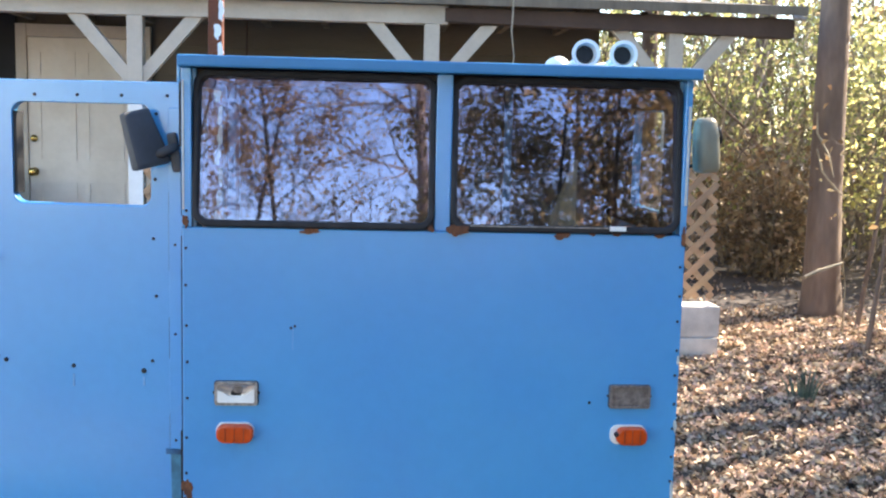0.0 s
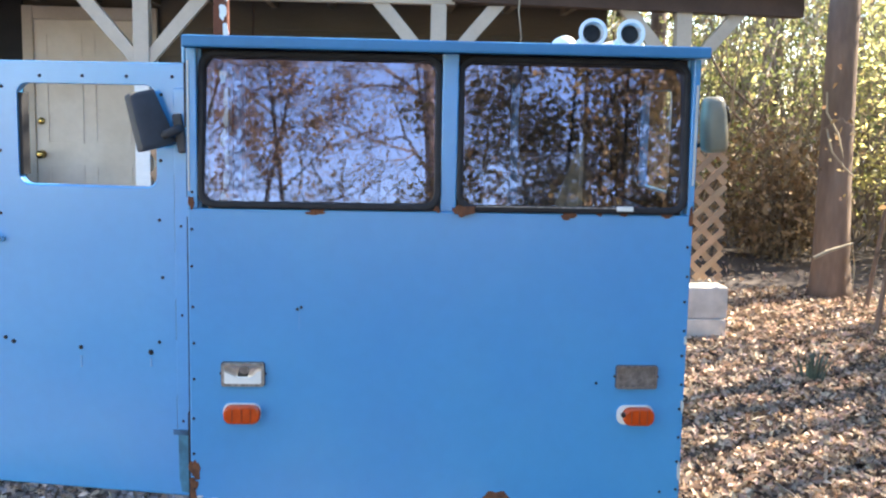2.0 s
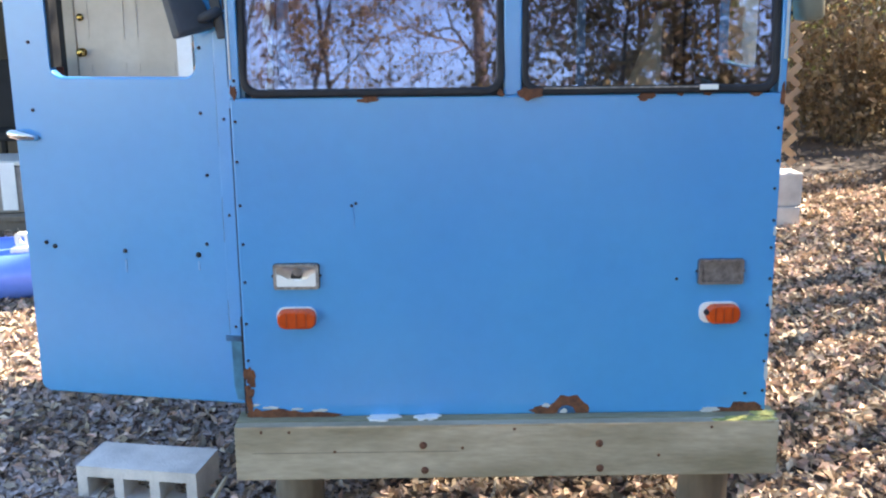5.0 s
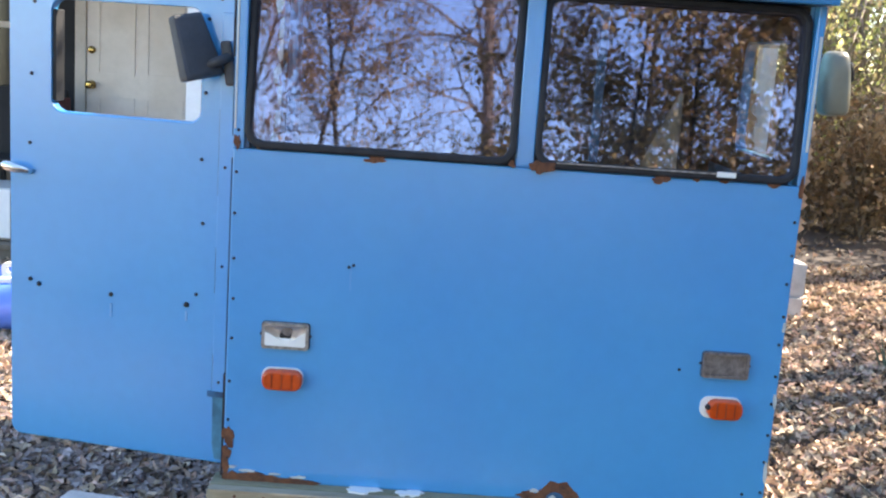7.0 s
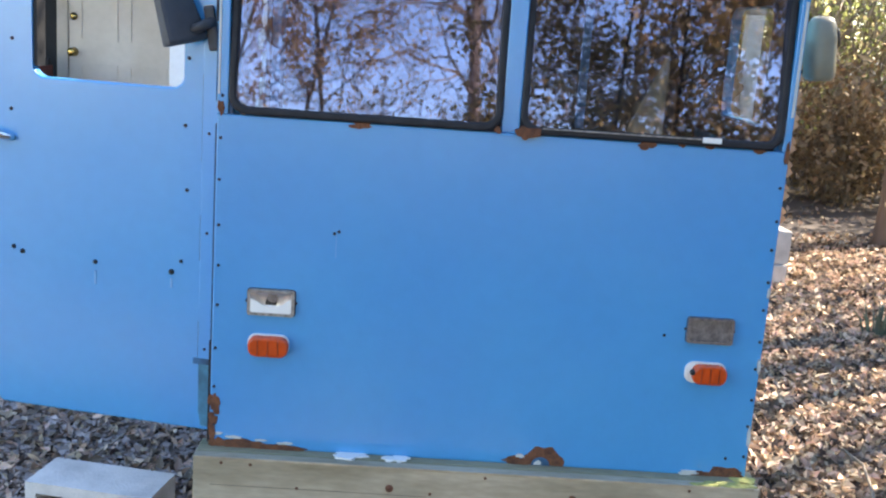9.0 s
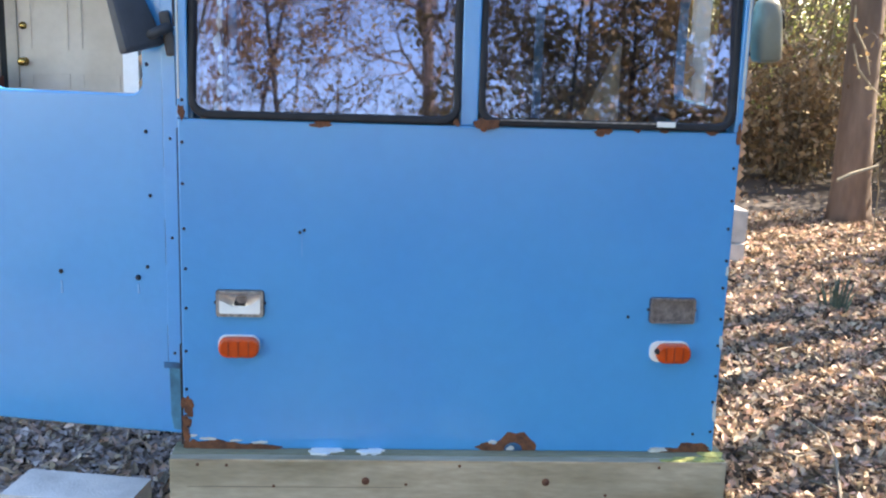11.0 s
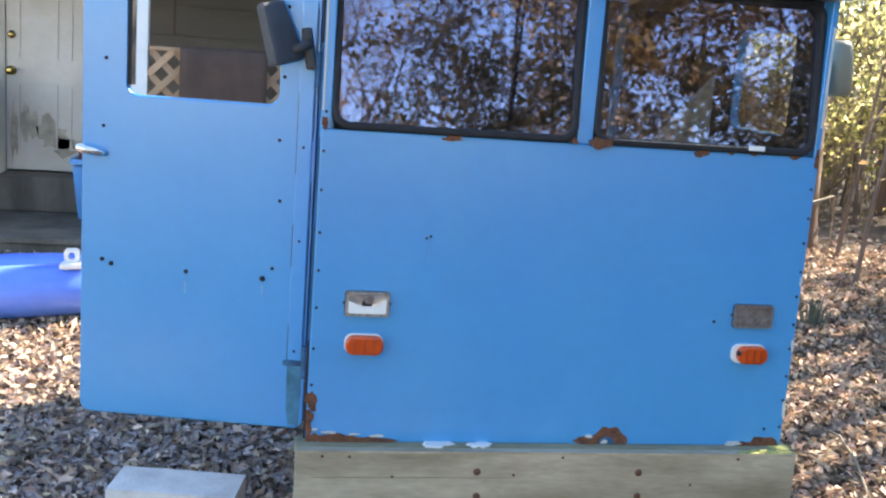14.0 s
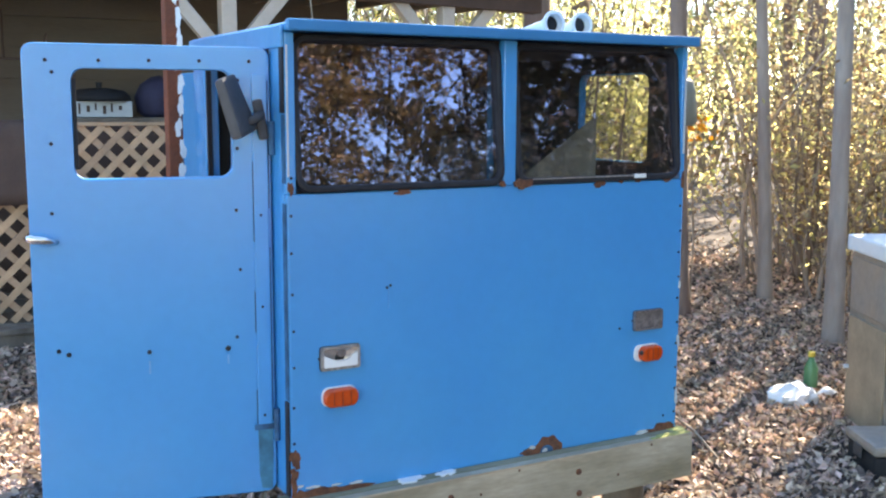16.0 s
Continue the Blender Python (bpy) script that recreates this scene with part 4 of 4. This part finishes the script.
for x in (0.49, 0.07):
    oar = part("oarlock", box(x - 0.055, -0.21, 0.262, x + 0.055, -0.11, 0.29, 0.012), WHITE, boat, "white plastic oarlock")
    part("ring", framed(rounded(x - 0.035, 0.29, x + 0.035, 0.355, 0.02), rounded(x - 0.015, 0.305, x + 0.015, 0.337, 0.01), -0.175, -0.145), WHITE, oar)

# ---- things on the ground by the wood ----
sack = empty("white_sack", "crumpled white plastic sack on the leaves", "sack", at=(3.08, 0.84, lift(3.08, 0.84) - 0.01))
bm = bmesh.new()
bmesh.ops.create_icosphere(bm, subdivisions=3, radius=1.0)
for v in bm.verts:
    n = noise.noise(v.co * 2.3) * 0.35 + noise.noise(v.co * 6.0) * 0.12
    v.co = Vector((v.co.x * 0.155 * (1 + n), v.co.y * 0.10 * (1 + n), max(0.0, v.co.z + 0.3) * 0.085 * (1 + n)))
part("body", bm, WHITE, sack)
part("flap", tube([(0.17, -0.02, 0.03), (0.22, -0.03, 0.045), (0.28, -0.03, 0.02), (0.30, -0.03, 0.005)], [0.015, 0.03, 0.022, 0.006], 8), WHITE, sack, "torn loose corner of the sack", True)
bt = empty("green_bottle", "green plastic bottle with a yellow cap by a sack", "bottle", at=(3.31, 0.93, lift(3.31, 0.93)))
part("body", tube([(0, 0, 0), (0, 0, 0.01), (0, 0, 0.13), (0, 0, 0.17), (0, 0, 0.19)], [0.03, 0.036, 0.036, 0.018, 0.014], 12), GREENPLASTIC, bt, smooth=True)
part("cap", tube([(0, 0, 0.19), (0, 0, 0.215)], [0.02, 0.02], 10), YELLOW, bt)
st = empty("metal_cabinet", "stained grey-brown metal cabinet with a white top", "cabinet", at=(3.045, 0.40, lift(2.95, 0.32) - 0.02))
st.rotation_euler = (0, 0, radians(-30))
part("body", box(0.02, -0.25, 0.0, 0.62, 0.25, 0.885, 0.012), STEELBOX, st)
part("top", box(0.0, -0.27, 0.887, 0.64, 0.27, 0.965, 0.012), WHITE, st, "white worn top")
part("door", box(0.008, -0.235, 0.05, 0.0185, 0.215, 0.57, 0.004), CARD, st, "tan stained door")
part("knob", tube([(0.008, 0.185, 0.31), (-0.014, 0.185, 0.31)], [0.010, 0.012], 8), WHITE, st, "small white knob")
part("drawer", box(0.010, -0.235, 0.60, 0.0185, 0.215, 0.86, 0.004), STEELBOX, st, "grey drawer front")
tl = empty("black_toolbox", "black plastic case with a grey lid on the leaves", "case", at=(2.70, 0.05, lift(2.70, 0.05) - 0.01))
tl.rotation_euler = (0, 0, radians(-28))
part("body", box(-0.05, -0.16, 0, 0.5, 0.14, 0.11, 0.02), BLACK, tl)
part("lid", box(-0.06, -0.17, 0.112, 0.51, 0.15, 0.16, 0.02), STEELBOX, tl, "grey worn lid")
part("latch", box(-0.068, -0.05, 0.07, -0.06, 0.03, 0.125, 0.004), PLASTIC, tl)

# ---- trees and brush ----


def leaf_mesh(spots, size, rnd, flat=0.0, slim=0.3):
    """Bent four-cornered leaves at the spots, as one mesh. flat: how far they lie down, 0 to 1."""
    vs, fs = [], []
    for p in spots:
        u = Vector((rnd.gauss(0, 1), rnd.gauss(0, 1), rnd.gauss(0, 1) * (1 - flat))).normalized()
        up = Vector((rnd.gauss(0, 1) * (1 - flat * 0.75), rnd.gauss(0, 1) * (1 - flat * 0.75), 0.4 + rnd.random()))
        w = u.cross(up).normalized()
        n = w.cross(u)
        a, q = size * rnd.uniform(0.55, 1.5), len(vs)
        c = rnd.uniform(-0.05, 0.28) * a
        vs += [tuple(p - u * a * 0.5), tuple(p + w * a * slim + n * c), tuple(p + u * a * 0.5 + n * c * 0.4), tuple(p - w * a * slim + n * c)]
        fs += [(q, q + 1, q + 2), (q, q + 2, q + 3)]
    me = bpy.data.meshes.new("leaves")
    me.from_pydata(vs, [], fs)
    return me


def bars_mesh(lines, sides=3):
    """Thin tapered bars through the points of each (points, radii), as one mesh."""
    vs, fs = [], []
    for pts, rad in lines:
        base = len(vs)
        for i, p in enumerate(pts):
            d = (pts[min(i + 1, len(pts) - 1)] - pts[max(i - 1, 0)]).normalized()
            u = d.orthogonal().normalized()
            w = d.cross(u)
            vs += [tuple(p + rad[i] * (math.cos(a) * u + math.sin(a) * w)) for a in (2 * math.pi * k / sides for k in range(sides))]
        for i in range(len(pts) - 1):
            for k in range(sides):
                a, b = base + i * sides + k, base + i * sides + (k + 1) % sides
                fs.append((a, b, b + sides, a + sides))
    me = bpy.data.meshes.new("bars")
    me.from_pydata(vs, [], fs)
    return me


def put(name, me, material, parent=None, label="", kind=""):
    me.materials.append(material)
    ob = new(name, me)
    if parent:
        ob.parent = parent
    return tagged(ob, label, kind=kind)


def grow(rnd, p, d, ln, r, depth, lines, tips, droop=0.1):
    """A limb that wanders and forks."""
    n = 4
    pts = [p]
    for j in range(n):
        d = (d + 0.28 * Vector((rnd.gauss(0, 1), rnd.gauss(0, 1), rnd.gauss(droop, 0.8)))).normalized()
        pts.append(pts[-1] + d * ln / n)
        if depth and j:
            side = (d + 0.9 * Vector((rnd.gauss(0, 1), rnd.gauss(0, 1), rnd.gauss(0.1, 0.8)))).normalized()
            grow(rnd, pts[-1], side, ln * rnd.uniform(0.4, 0.65), r * 0.5, depth - 1, lines, tips, droop)
    lines.append((pts, [r * (1 - 0.18 * k) for k in range(n + 1)]))
    tips += pts[2:] if depth < 2 else pts[3:]


def tree(x, y, h, r, seed, lean=(0.0, 0.0), leaf=None, leaves=0, size=0.07, first=0.35, reach=0.3, limbs=12, depth=2, label="tall grey-brown tree trunk with bare winter limbs", scatter=0.12, bark=None, tuft=3):
    rnd = random.Random(seed)
    t = empty("tree", label, "tree", "trees of the wood", at=(x, y, lift(x, y) - 0.06))

    def up(k):
        return Vector((lean[0] * k + 0.015 * h * (math.sin(3.1 * k + seed) - math.sin(seed)), lean[1] * k + 0.015 * h * (math.cos(2.3 * k + seed) - math.cos(seed)), h * k))

    ks = [0, 0.012, 0.03] + [i / 12 for i in range(1, 13)]
    rr = [r * 1.5, r * 1.2, r * 1.06] + [r * (1 - 0.78 * k) for k in ks[3:]]
    part("trunk", tube([up(k) for k in ks], rr, 12), bark or BARK, t, smooth=True)
    lines, tips = [], []
    for i in range(limbs):
        k = first + (0.98 - first) * (i + rnd.random()) / limbs
        a = rnd.random() * 6.28
        d = Vector((math.cos(a), math.sin(a), rnd.uniform(0.1, 0.9))).normalized()
        grow(rnd, up(k), d, h * reach * (1.15 - 0.75 * k) * rnd.uniform(0.7, 1.2), r * 0.38 * (1.1 - 0.7 * k), depth, lines, tips)
    put("limbs", bars_mesh(lines, 4), bark or BARK, t, kind="stuff")
    if leaves:
        tufts = rnd.sample(tips, max(1, len(tips) // tuft))
        spots = [rnd.choice(tufts) + Vector((rnd.gauss(0, scatter), rnd.gauss(0, scatter), rnd.gauss(0, scatter))) for _ in range(leaves)]
        put("crown", leaf_mesh(spots, size, rnd), leaf or GOLD, t)
    return t


def brush(name, label, spots, seed, height, stems, leaves, leaf, size=0.06, thick=0.012, low=0.0, category="brush", stem=None, spread=0.16):
    """Upright tangled stems with leaves among them, over the ground spots given by spots(rnd)."""
    rnd = random.Random(seed)
    t = empty(name, label, category, kind="stuff")
    lines, tips = [], []
    for i in range(stems):
        x, y = spots(rnd)
        h = height * rnd.uniform(0.45, 1.15)
        p = Vector((x, y, lift(x, y) - 0.03))
        d = Vector((rnd.gauss(0, spread), rnd.gauss(0, spread), 1)).normalized()
        pts, n = [p], 6
        for j in range(n):
            d = (d + Vector((rnd.gauss(0, 0.16), rnd.gauss(0, 0.16), 0.05))).normalized()
            pts.append(pts[-1] + d * h / n)
            if j > 0:
                e = (d + Vector((rnd.gauss(0, 0.8), rnd.gauss(0, 0.8), rnd.gauss(0, 0.5)))).normalized()
                q = [pts[-1], pts[-1] + e * h * 0.12, pts[-1] + e * h * 0.2 + Vector((rnd.gauss(0, 0.08), rnd.gauss(0, 0.08), rnd.gauss(-0.05, 0.1)))]
                lines.append((q, [thick * 0.35, thick * 0.25, thick * 0.12]))
                tips += q[1:]
        r = thick * rnd.choice((0.6, 0.8, 1.0, 1.0, 1.6, 2.2))
        lines.append((pts, [r * (1 - 0.12 * k) for k in range(n + 1)]))
        tips += pts[2:]
    put("stems", bars_mesh(lines, 4), stem or TWIG, t)
    tips = [p for p in tips if p.z > low] or tips
    tips = rnd.sample(tips, max(1, len(tips) // 3))
    sp = [rnd.choice(tips) + Vector((rnd.gauss(0, 0.13), rnd.gauss(0, 0.13), rnd.gauss(0, 0.13))) for _ in range(leaves)]
    for m, share in leaf:
        cut = int(len(sp) * share)
        put("leaves", leaf_mesh(sp[:cut], size, rnd), m, t)
        sp = sp[cut:]
    return t


# the trees in view
tree(3.87, 4.33, 11, 0.128, 11, (-0.2, 0.0), GOLD, 700, first=0.55, limbs=12, label="tall straight grey-brown tree trunk beside the cab")
for pts in (((3.69, 4.205, 1.743), (3.7, 4.205, 1.599), (3.786, 4.185, 1.446), (3.834, 4.183, 1.284)), ((3.704, 4.2, 1.485), (3.748, 4.185, 1.322), (3.853, 4.183, 1.207), (3.929, 4.185, 1.14))):
    tagged(mesh_ob("vine", tube(pts, [0.007, 0.008, 0.007, 0.005], 6), PALEWOOD), "thin pale vine creeping over a tree trunk", "vine", "vines on the trunk")
for pts in (((3.63, 6.42, 1.70), (3.885, 6.42, 1.477), (4.107, 6.42, 1.272), (4.24, 6.42, 0.92), (4.25, 6.42, 0.25)), ((3.51, 6.5, 2.17), (3.685, 6.5, 1.876), (3.99, 6.5, 1.625), (4.25, 6.5, 1.30), (4.3, 6.5, 0.8), (4.3, 6.5, 0.25))):
    tagged(mesh_ob("leaning_sapling", tube(pts, [0.008 + 0.004 * k for k in range(len(pts))], 6), BARK), "dark bare sapling leaning out of the thicket", "sapling", "leaning saplings")
board = empty("pale_board", "pale grey weathered board standing in the thicket", "board", at=(5.24, 7.95, lift(5.24, 7.95) - 0.03))
part("sheet", box(-0.06, -0.012, 0.0, 0.06, 0.012, 1.15, 0.003), PALE, board)
part("batten", box(-0.075, -0.016, 1.152, 0.075, 0.016, 1.18, 0.003), OLDWOOD, board)
tree(3.66, 2.36, 8, 0.068, 12, (-0.55, 0.1), GOLD, 500, first=0.35, limbs=10, reach=0.22, label="slim brown tree trunk with a few gold leaves")
tree(4.5, 2.4, 7, 0.05, 21, (-0.2, 0.2), DRY, 200, first=0.3, limbs=8, reach=0.2, label="slim brown tree trunk in shade", bark=PALEBARK)
tree(4.15, 1.5, 8, 0.06, 13, (-0.5, 0.1), DRY, 500, first=0.3, limbs=12, reach=0.22, label="slim pale grey tree in the thicket", bark=PALEBARK)
tree(7.4, 4.9, 7, 0.06, 14, (-0.3, 0.2), GOLD, 150, first=0.3, limbs=10)
tree(6.9, 4.2, 9, 0.10, 15, (0.2, 0.0), GOLD, 150, first=0.3)
tree(5.9, 6.4, 10, 0.12, 16, (0.2, 0.3), PALEGREEN, 300, first=0.3)
tree(3.4, 7.6, 9, 0.10, 17, (-0.2, 0.3), PALEGREEN, 700, first=0.25)
tree(7.6, 2.4, 8, 0.09, 18, (0.2, 0.0), DRY, 150, first=0.3)
tree(4.9, 8.8, 10, 0.13, 19, (0.0, 0.3), PALEGREEN, 700, first=0.25)
for i, (x, y, h) in enumerate(((3.66, 3.15, 2.3), (3.93, 3.88, 2.6), (5.3, 2.9, 2.4), (5.0, 2.5, 3.0))):
    tree(x, y, h, 0.018, 30 + i, (0.25, 0.1), DRY, 40, 0.05, 0.4, 0.25, 5, 1, label="thin dark sapling with a few dry leaves")

# brush at the edge of the wood
brush("thicket", "sunlit yellow-green thicket behind the house", lambda r: (r.uniform(2.7, 6.8), r.uniform(6.7, 9.8)), 51, 3.1, 380, 17000, ((PALEGREEN, 0.5), (GREEN, 0.7), (GOLD, 1.0)), 0.05, 0.010, stem=BROWNTWIG, spread=0.5)
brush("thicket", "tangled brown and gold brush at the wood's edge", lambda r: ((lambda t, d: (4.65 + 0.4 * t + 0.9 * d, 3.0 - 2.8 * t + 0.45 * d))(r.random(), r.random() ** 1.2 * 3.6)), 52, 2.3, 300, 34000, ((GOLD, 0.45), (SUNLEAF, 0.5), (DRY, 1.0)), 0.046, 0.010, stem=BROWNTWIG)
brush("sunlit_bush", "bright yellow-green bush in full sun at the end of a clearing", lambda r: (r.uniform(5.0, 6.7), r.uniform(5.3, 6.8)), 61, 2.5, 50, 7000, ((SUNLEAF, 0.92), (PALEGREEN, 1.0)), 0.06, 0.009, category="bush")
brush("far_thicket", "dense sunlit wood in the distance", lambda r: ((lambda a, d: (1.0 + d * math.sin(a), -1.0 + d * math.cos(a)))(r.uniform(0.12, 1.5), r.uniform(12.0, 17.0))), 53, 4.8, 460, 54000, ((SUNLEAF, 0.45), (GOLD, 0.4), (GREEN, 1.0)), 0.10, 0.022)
brush("dead_shrub", "dark brown dead bushy shrub beside a tree", lambda r: (4.2 + r.gauss(0, 0.09), 6.28 + r.gauss(0, 0.09)), 54, 1.15, 110, 4200, ((SHRUB, 1.0),), 0.06, 0.006, category="shrub")
rv = random.Random(55)
vine = empty("orange_vine", "small vine with orange leaves beside a slim trunk", "vine", at=(3.80, 2.42, lift(3.80, 2.42) - 0.02))
put("stem", bars_mesh([([Vector((0, 0, 0)), Vector((0.03, 0.01, 0.5)), Vector((-0.02, 0.0, 1.0)), Vector((0.01, 0, 1.38))], [0.008, 0.007, 0.005, 0.003])], 5), TWIG, vine)
put("leaves", leaf_mesh([Vector((rv.gauss(0.01, 0.06), rv.gauss(0, 0.06), rv.gauss(1.28, 0.06))) for _ in range(42)], 0.05, rv), ORANGE, vine)
put("lower_leaves", leaf_mesh([Vector((rv.gauss(0.01, 0.08), rv.gauss(0, 0.08), rv.gauss(0.95, 0.12))) for _ in range(40)], 0.05, rv), GOLD, vine)
rnd = random.Random(56)
gl = []
for i in range(26):
    a, b = rnd.gauss(0, 0.03), rnd.gauss(0, 0.03)
    p = Vector((2.93 + a, 2.34 + b, lift(2.93, 2.34) - 0.01))
    gl.append(([p, p + Vector((a * 0.5, b * 0.5, 0.1)), p + Vector((a * 1.0, b * 1.0, rnd.uniform(0.13, 0.2)))], [0.006, 0.006, 0.002]))
tagged(put("bulb_leaves", bars_mesh(gl, 3), GRASS), "clump of green strap leaves among fallen leaves", "plant")


# Trees out of view, added so their crowns shade the ground in front.
tree(7.6, 0.7, 10, 0.13, 41, (0.0, 0.0), EVERGREEN, 9000, 0.10, 0.42, 0.24, 26, 2, "dark leafy tree out of view, added for its shade", 0.2)
tree(9.2, 1.0, 10, 0.13, 42, (0.0, 0.0), EVERGREEN, 7000, 0.10, 0.42, 0.24, 26, 2, "dark leafy tree out of view, added for its shade", 0.2)
for x, y in ((8.3, -0.9), (10.2, -0.8)):
    tree(x, y, 11, 0.13, int(x * 5), (0.0, 0.0), EVERGREEN, 9000, 0.11, 0.3, 0.26, 26, 2, "dark leafy tree out of view, added for its shade", 0.22)
# Slim trees out of view, added for trunk shadows across the leaves.
tree(5.6, 1.7, 8, 0.08, 43, (0.2, 0.0), DRY, 400, 0.06, 0.25, 0.26, 14, 2, "slim bare tree out of view, added for its shadow")
tree(6.9, 3.2, 9, 0.09, 44, (-0.2, 0.1), DRY, 400, 0.06, 0.25, 0.26, 14, 2, "slim bare tree out of view, added for its shadow")
# Brush out of direct view, added to darken the front panel's right side.
brush("side_thicket", "dark evergreen thicket out of view, added to dim the cab", lambda r: (r.uniform(4.6, 8.5), r.uniform(-5.5, -1.6)), 58, 3.0, 130, 14000, ((EVERGREEN, 0.7), (DRY, 1.0)), 0.10, 0.012)
# the wood behind the camera, seen in the windscreens
for i, (x, y, h, r, n, first, lx) in enumerate(((-2.6, -9.0, 6, 0.03, 8500, 0.02, 1.6), (-0.6, -15.0, 8, 0.05, 4000, 0.02, -0.8), (0.9, -15.6, 8, 0.03, 2200, 0.02, 1.8), (-4.0, -10.0, 7, 0.05, 8000, 0.03, 0.8),
                                               (-6.5, -10.0, 9, 0.10, 3000, 0.03, 0.3), (-2.4, -14.0, 8, 0.04, 3500, 0.03, 1.5), (3.4, -14.0, 10, 0.05, 2500, 0.04, 0.9), (11.0, -7.0, 9, 0.12, 2000, 0.04, 0), (8.6, -11.0, 9, 0.12, 2000, 0.04, 0))):
    tree(x, y, h, r * 1.5, 70 + i, (lx, 0.0), DRY, int(n * 1.5), 0.056, first, 0.36, 26, 3, "bare twiggy tree with dry brown leaves", 0.08, DARKBARK)
tree(2.19, -31.0, 20, 0.34, 83, (0.1, 0.0), OAKLEAF, 2500, 0.12, 0.06, 0.24, 30, 3, "tall oak with a sunlit brown trunk", 0.2)
for i, (x, y, h, n) in enumerate(((2.5, -9.6, 7, 6000), (3.3, -8.8, 7, 6500), (3.9, -11.2, 8, 5500), (4.8, -10.2, 8, 6000), (5.7, -8.8, 7, 5500))):
    tree(x, y, h, 0.04, 90 + i, (0.9 - 0.6 * (i % 3), 0), OAKLEAF, int(n * 2.3), 0.08, 0.04, 0.34, 18, 2, "leafy brown-green oak sapling in sunlight", 0.16, DARKBARK, 2)
for i, (x, y, h, n) in enumerate(((6.6, -6.8, 6, 12000), (7.3, -8.2, 6, 12000), (8.0, -6.6, 6, 12000), (9.4, -5.2, 6, 9000), (10.2, -8.0, 7, 9000))):
    tree(x, y, h, 0.06, 96 + i, (0.4, 0), EVERGREEN, n, 0.085, 0.02, 0.30, 24, 2, "dark leafy evergreen tree", 0.2)
brush("evergreen_thicket", "dense dark evergreen thicket beyond the clearing", lambda r: (r.uniform(8.0, 16.0), r.uniform(-13.5, -9.5)), 57, 6.0, 160, 16000, ((EVERGREEN, 1.0),), 0.16, 0.02)

# ---- fallen leaves ----
rnd = random.Random(77)
spots = []
while len(spots) < 125000:
    near = rnd.random() < 0.72
    x, y = (rnd.uniform(-2.6, 5.2), rnd.uniform(-0.9, 4.6)) if near else (rnd.gauss(1.5, 3.6), rnd.gauss(0.5, 4.2))
    if near:
        x, y = x + rnd.gauss(0, 0.5) * (rnd.random() < 0.5), y - abs(rnd.gauss(0, 0.9)) * (y < 0.3 and rnd.random() < 0.4)
    if y > YP - 0.24 and -6 < x < 2.76:
        continue
    # thinner where the trodden ground shows in front of the door
    bare = 0.55 if x < 0.1 and y < 0.9 else 0.3 if y > 4.2 else 0.95
    if rnd.random() < bare + 0.5 * noise.noise(Vector((x * 1.3, y * 1.3, 4))):
        spots.append(Vector((x, y, lift(x, y) + rnd.uniform(0.002, 0.03))))
tagged(put("leaf_litter", leaf_mesh(spots, 0.043, rnd, 0.25, 0.25), LITTER), "dry tan and brown fallen leaves over the ground", "fallen leaves", kind="stuff")
crumbs = []
while len(crumbs) < 42000:
    x, y = rnd.uniform(-2.2, 0.4), rnd.uniform(-0.9, 1.6)
    crumbs.append(Vector((x, y, lift(x, y) + rnd.uniform(0.0, 0.016))))
tagged(put("leaf_crumbs", leaf_mesh(crumbs, 0.034, rnd, 0.75, 0.32), CRUMB), "grey-brown broken leaf crumbs on trodden soil", "fallen leaves", kind="stuff")
lines = []
for i in range(140):
    x, y, a = rnd.uniform(-2, 5), rnd.uniform(-0.8, 4), rnd.random() * 3.14
    if y > YP - 0.3 and x < 2.8:
        continue
    d, ln = Vector((math.cos(a), math.sin(a), 0)), rnd.uniform(0.1, 0.4)
    p = Vector((x, y, lift(x, y) + 0.02))
    lines.append(([p, p + d * ln * 0.5 + Vector((0, 0, 0.015)), p + d * ln + Vector((0.03, 0, 0.005))], [0.006, 0.005, 0.002]))
tagged(put("twig_litter", bars_mesh(lines, 3), TWIG), "small dry twigs among the leaves", "twigs", kind="stuff")
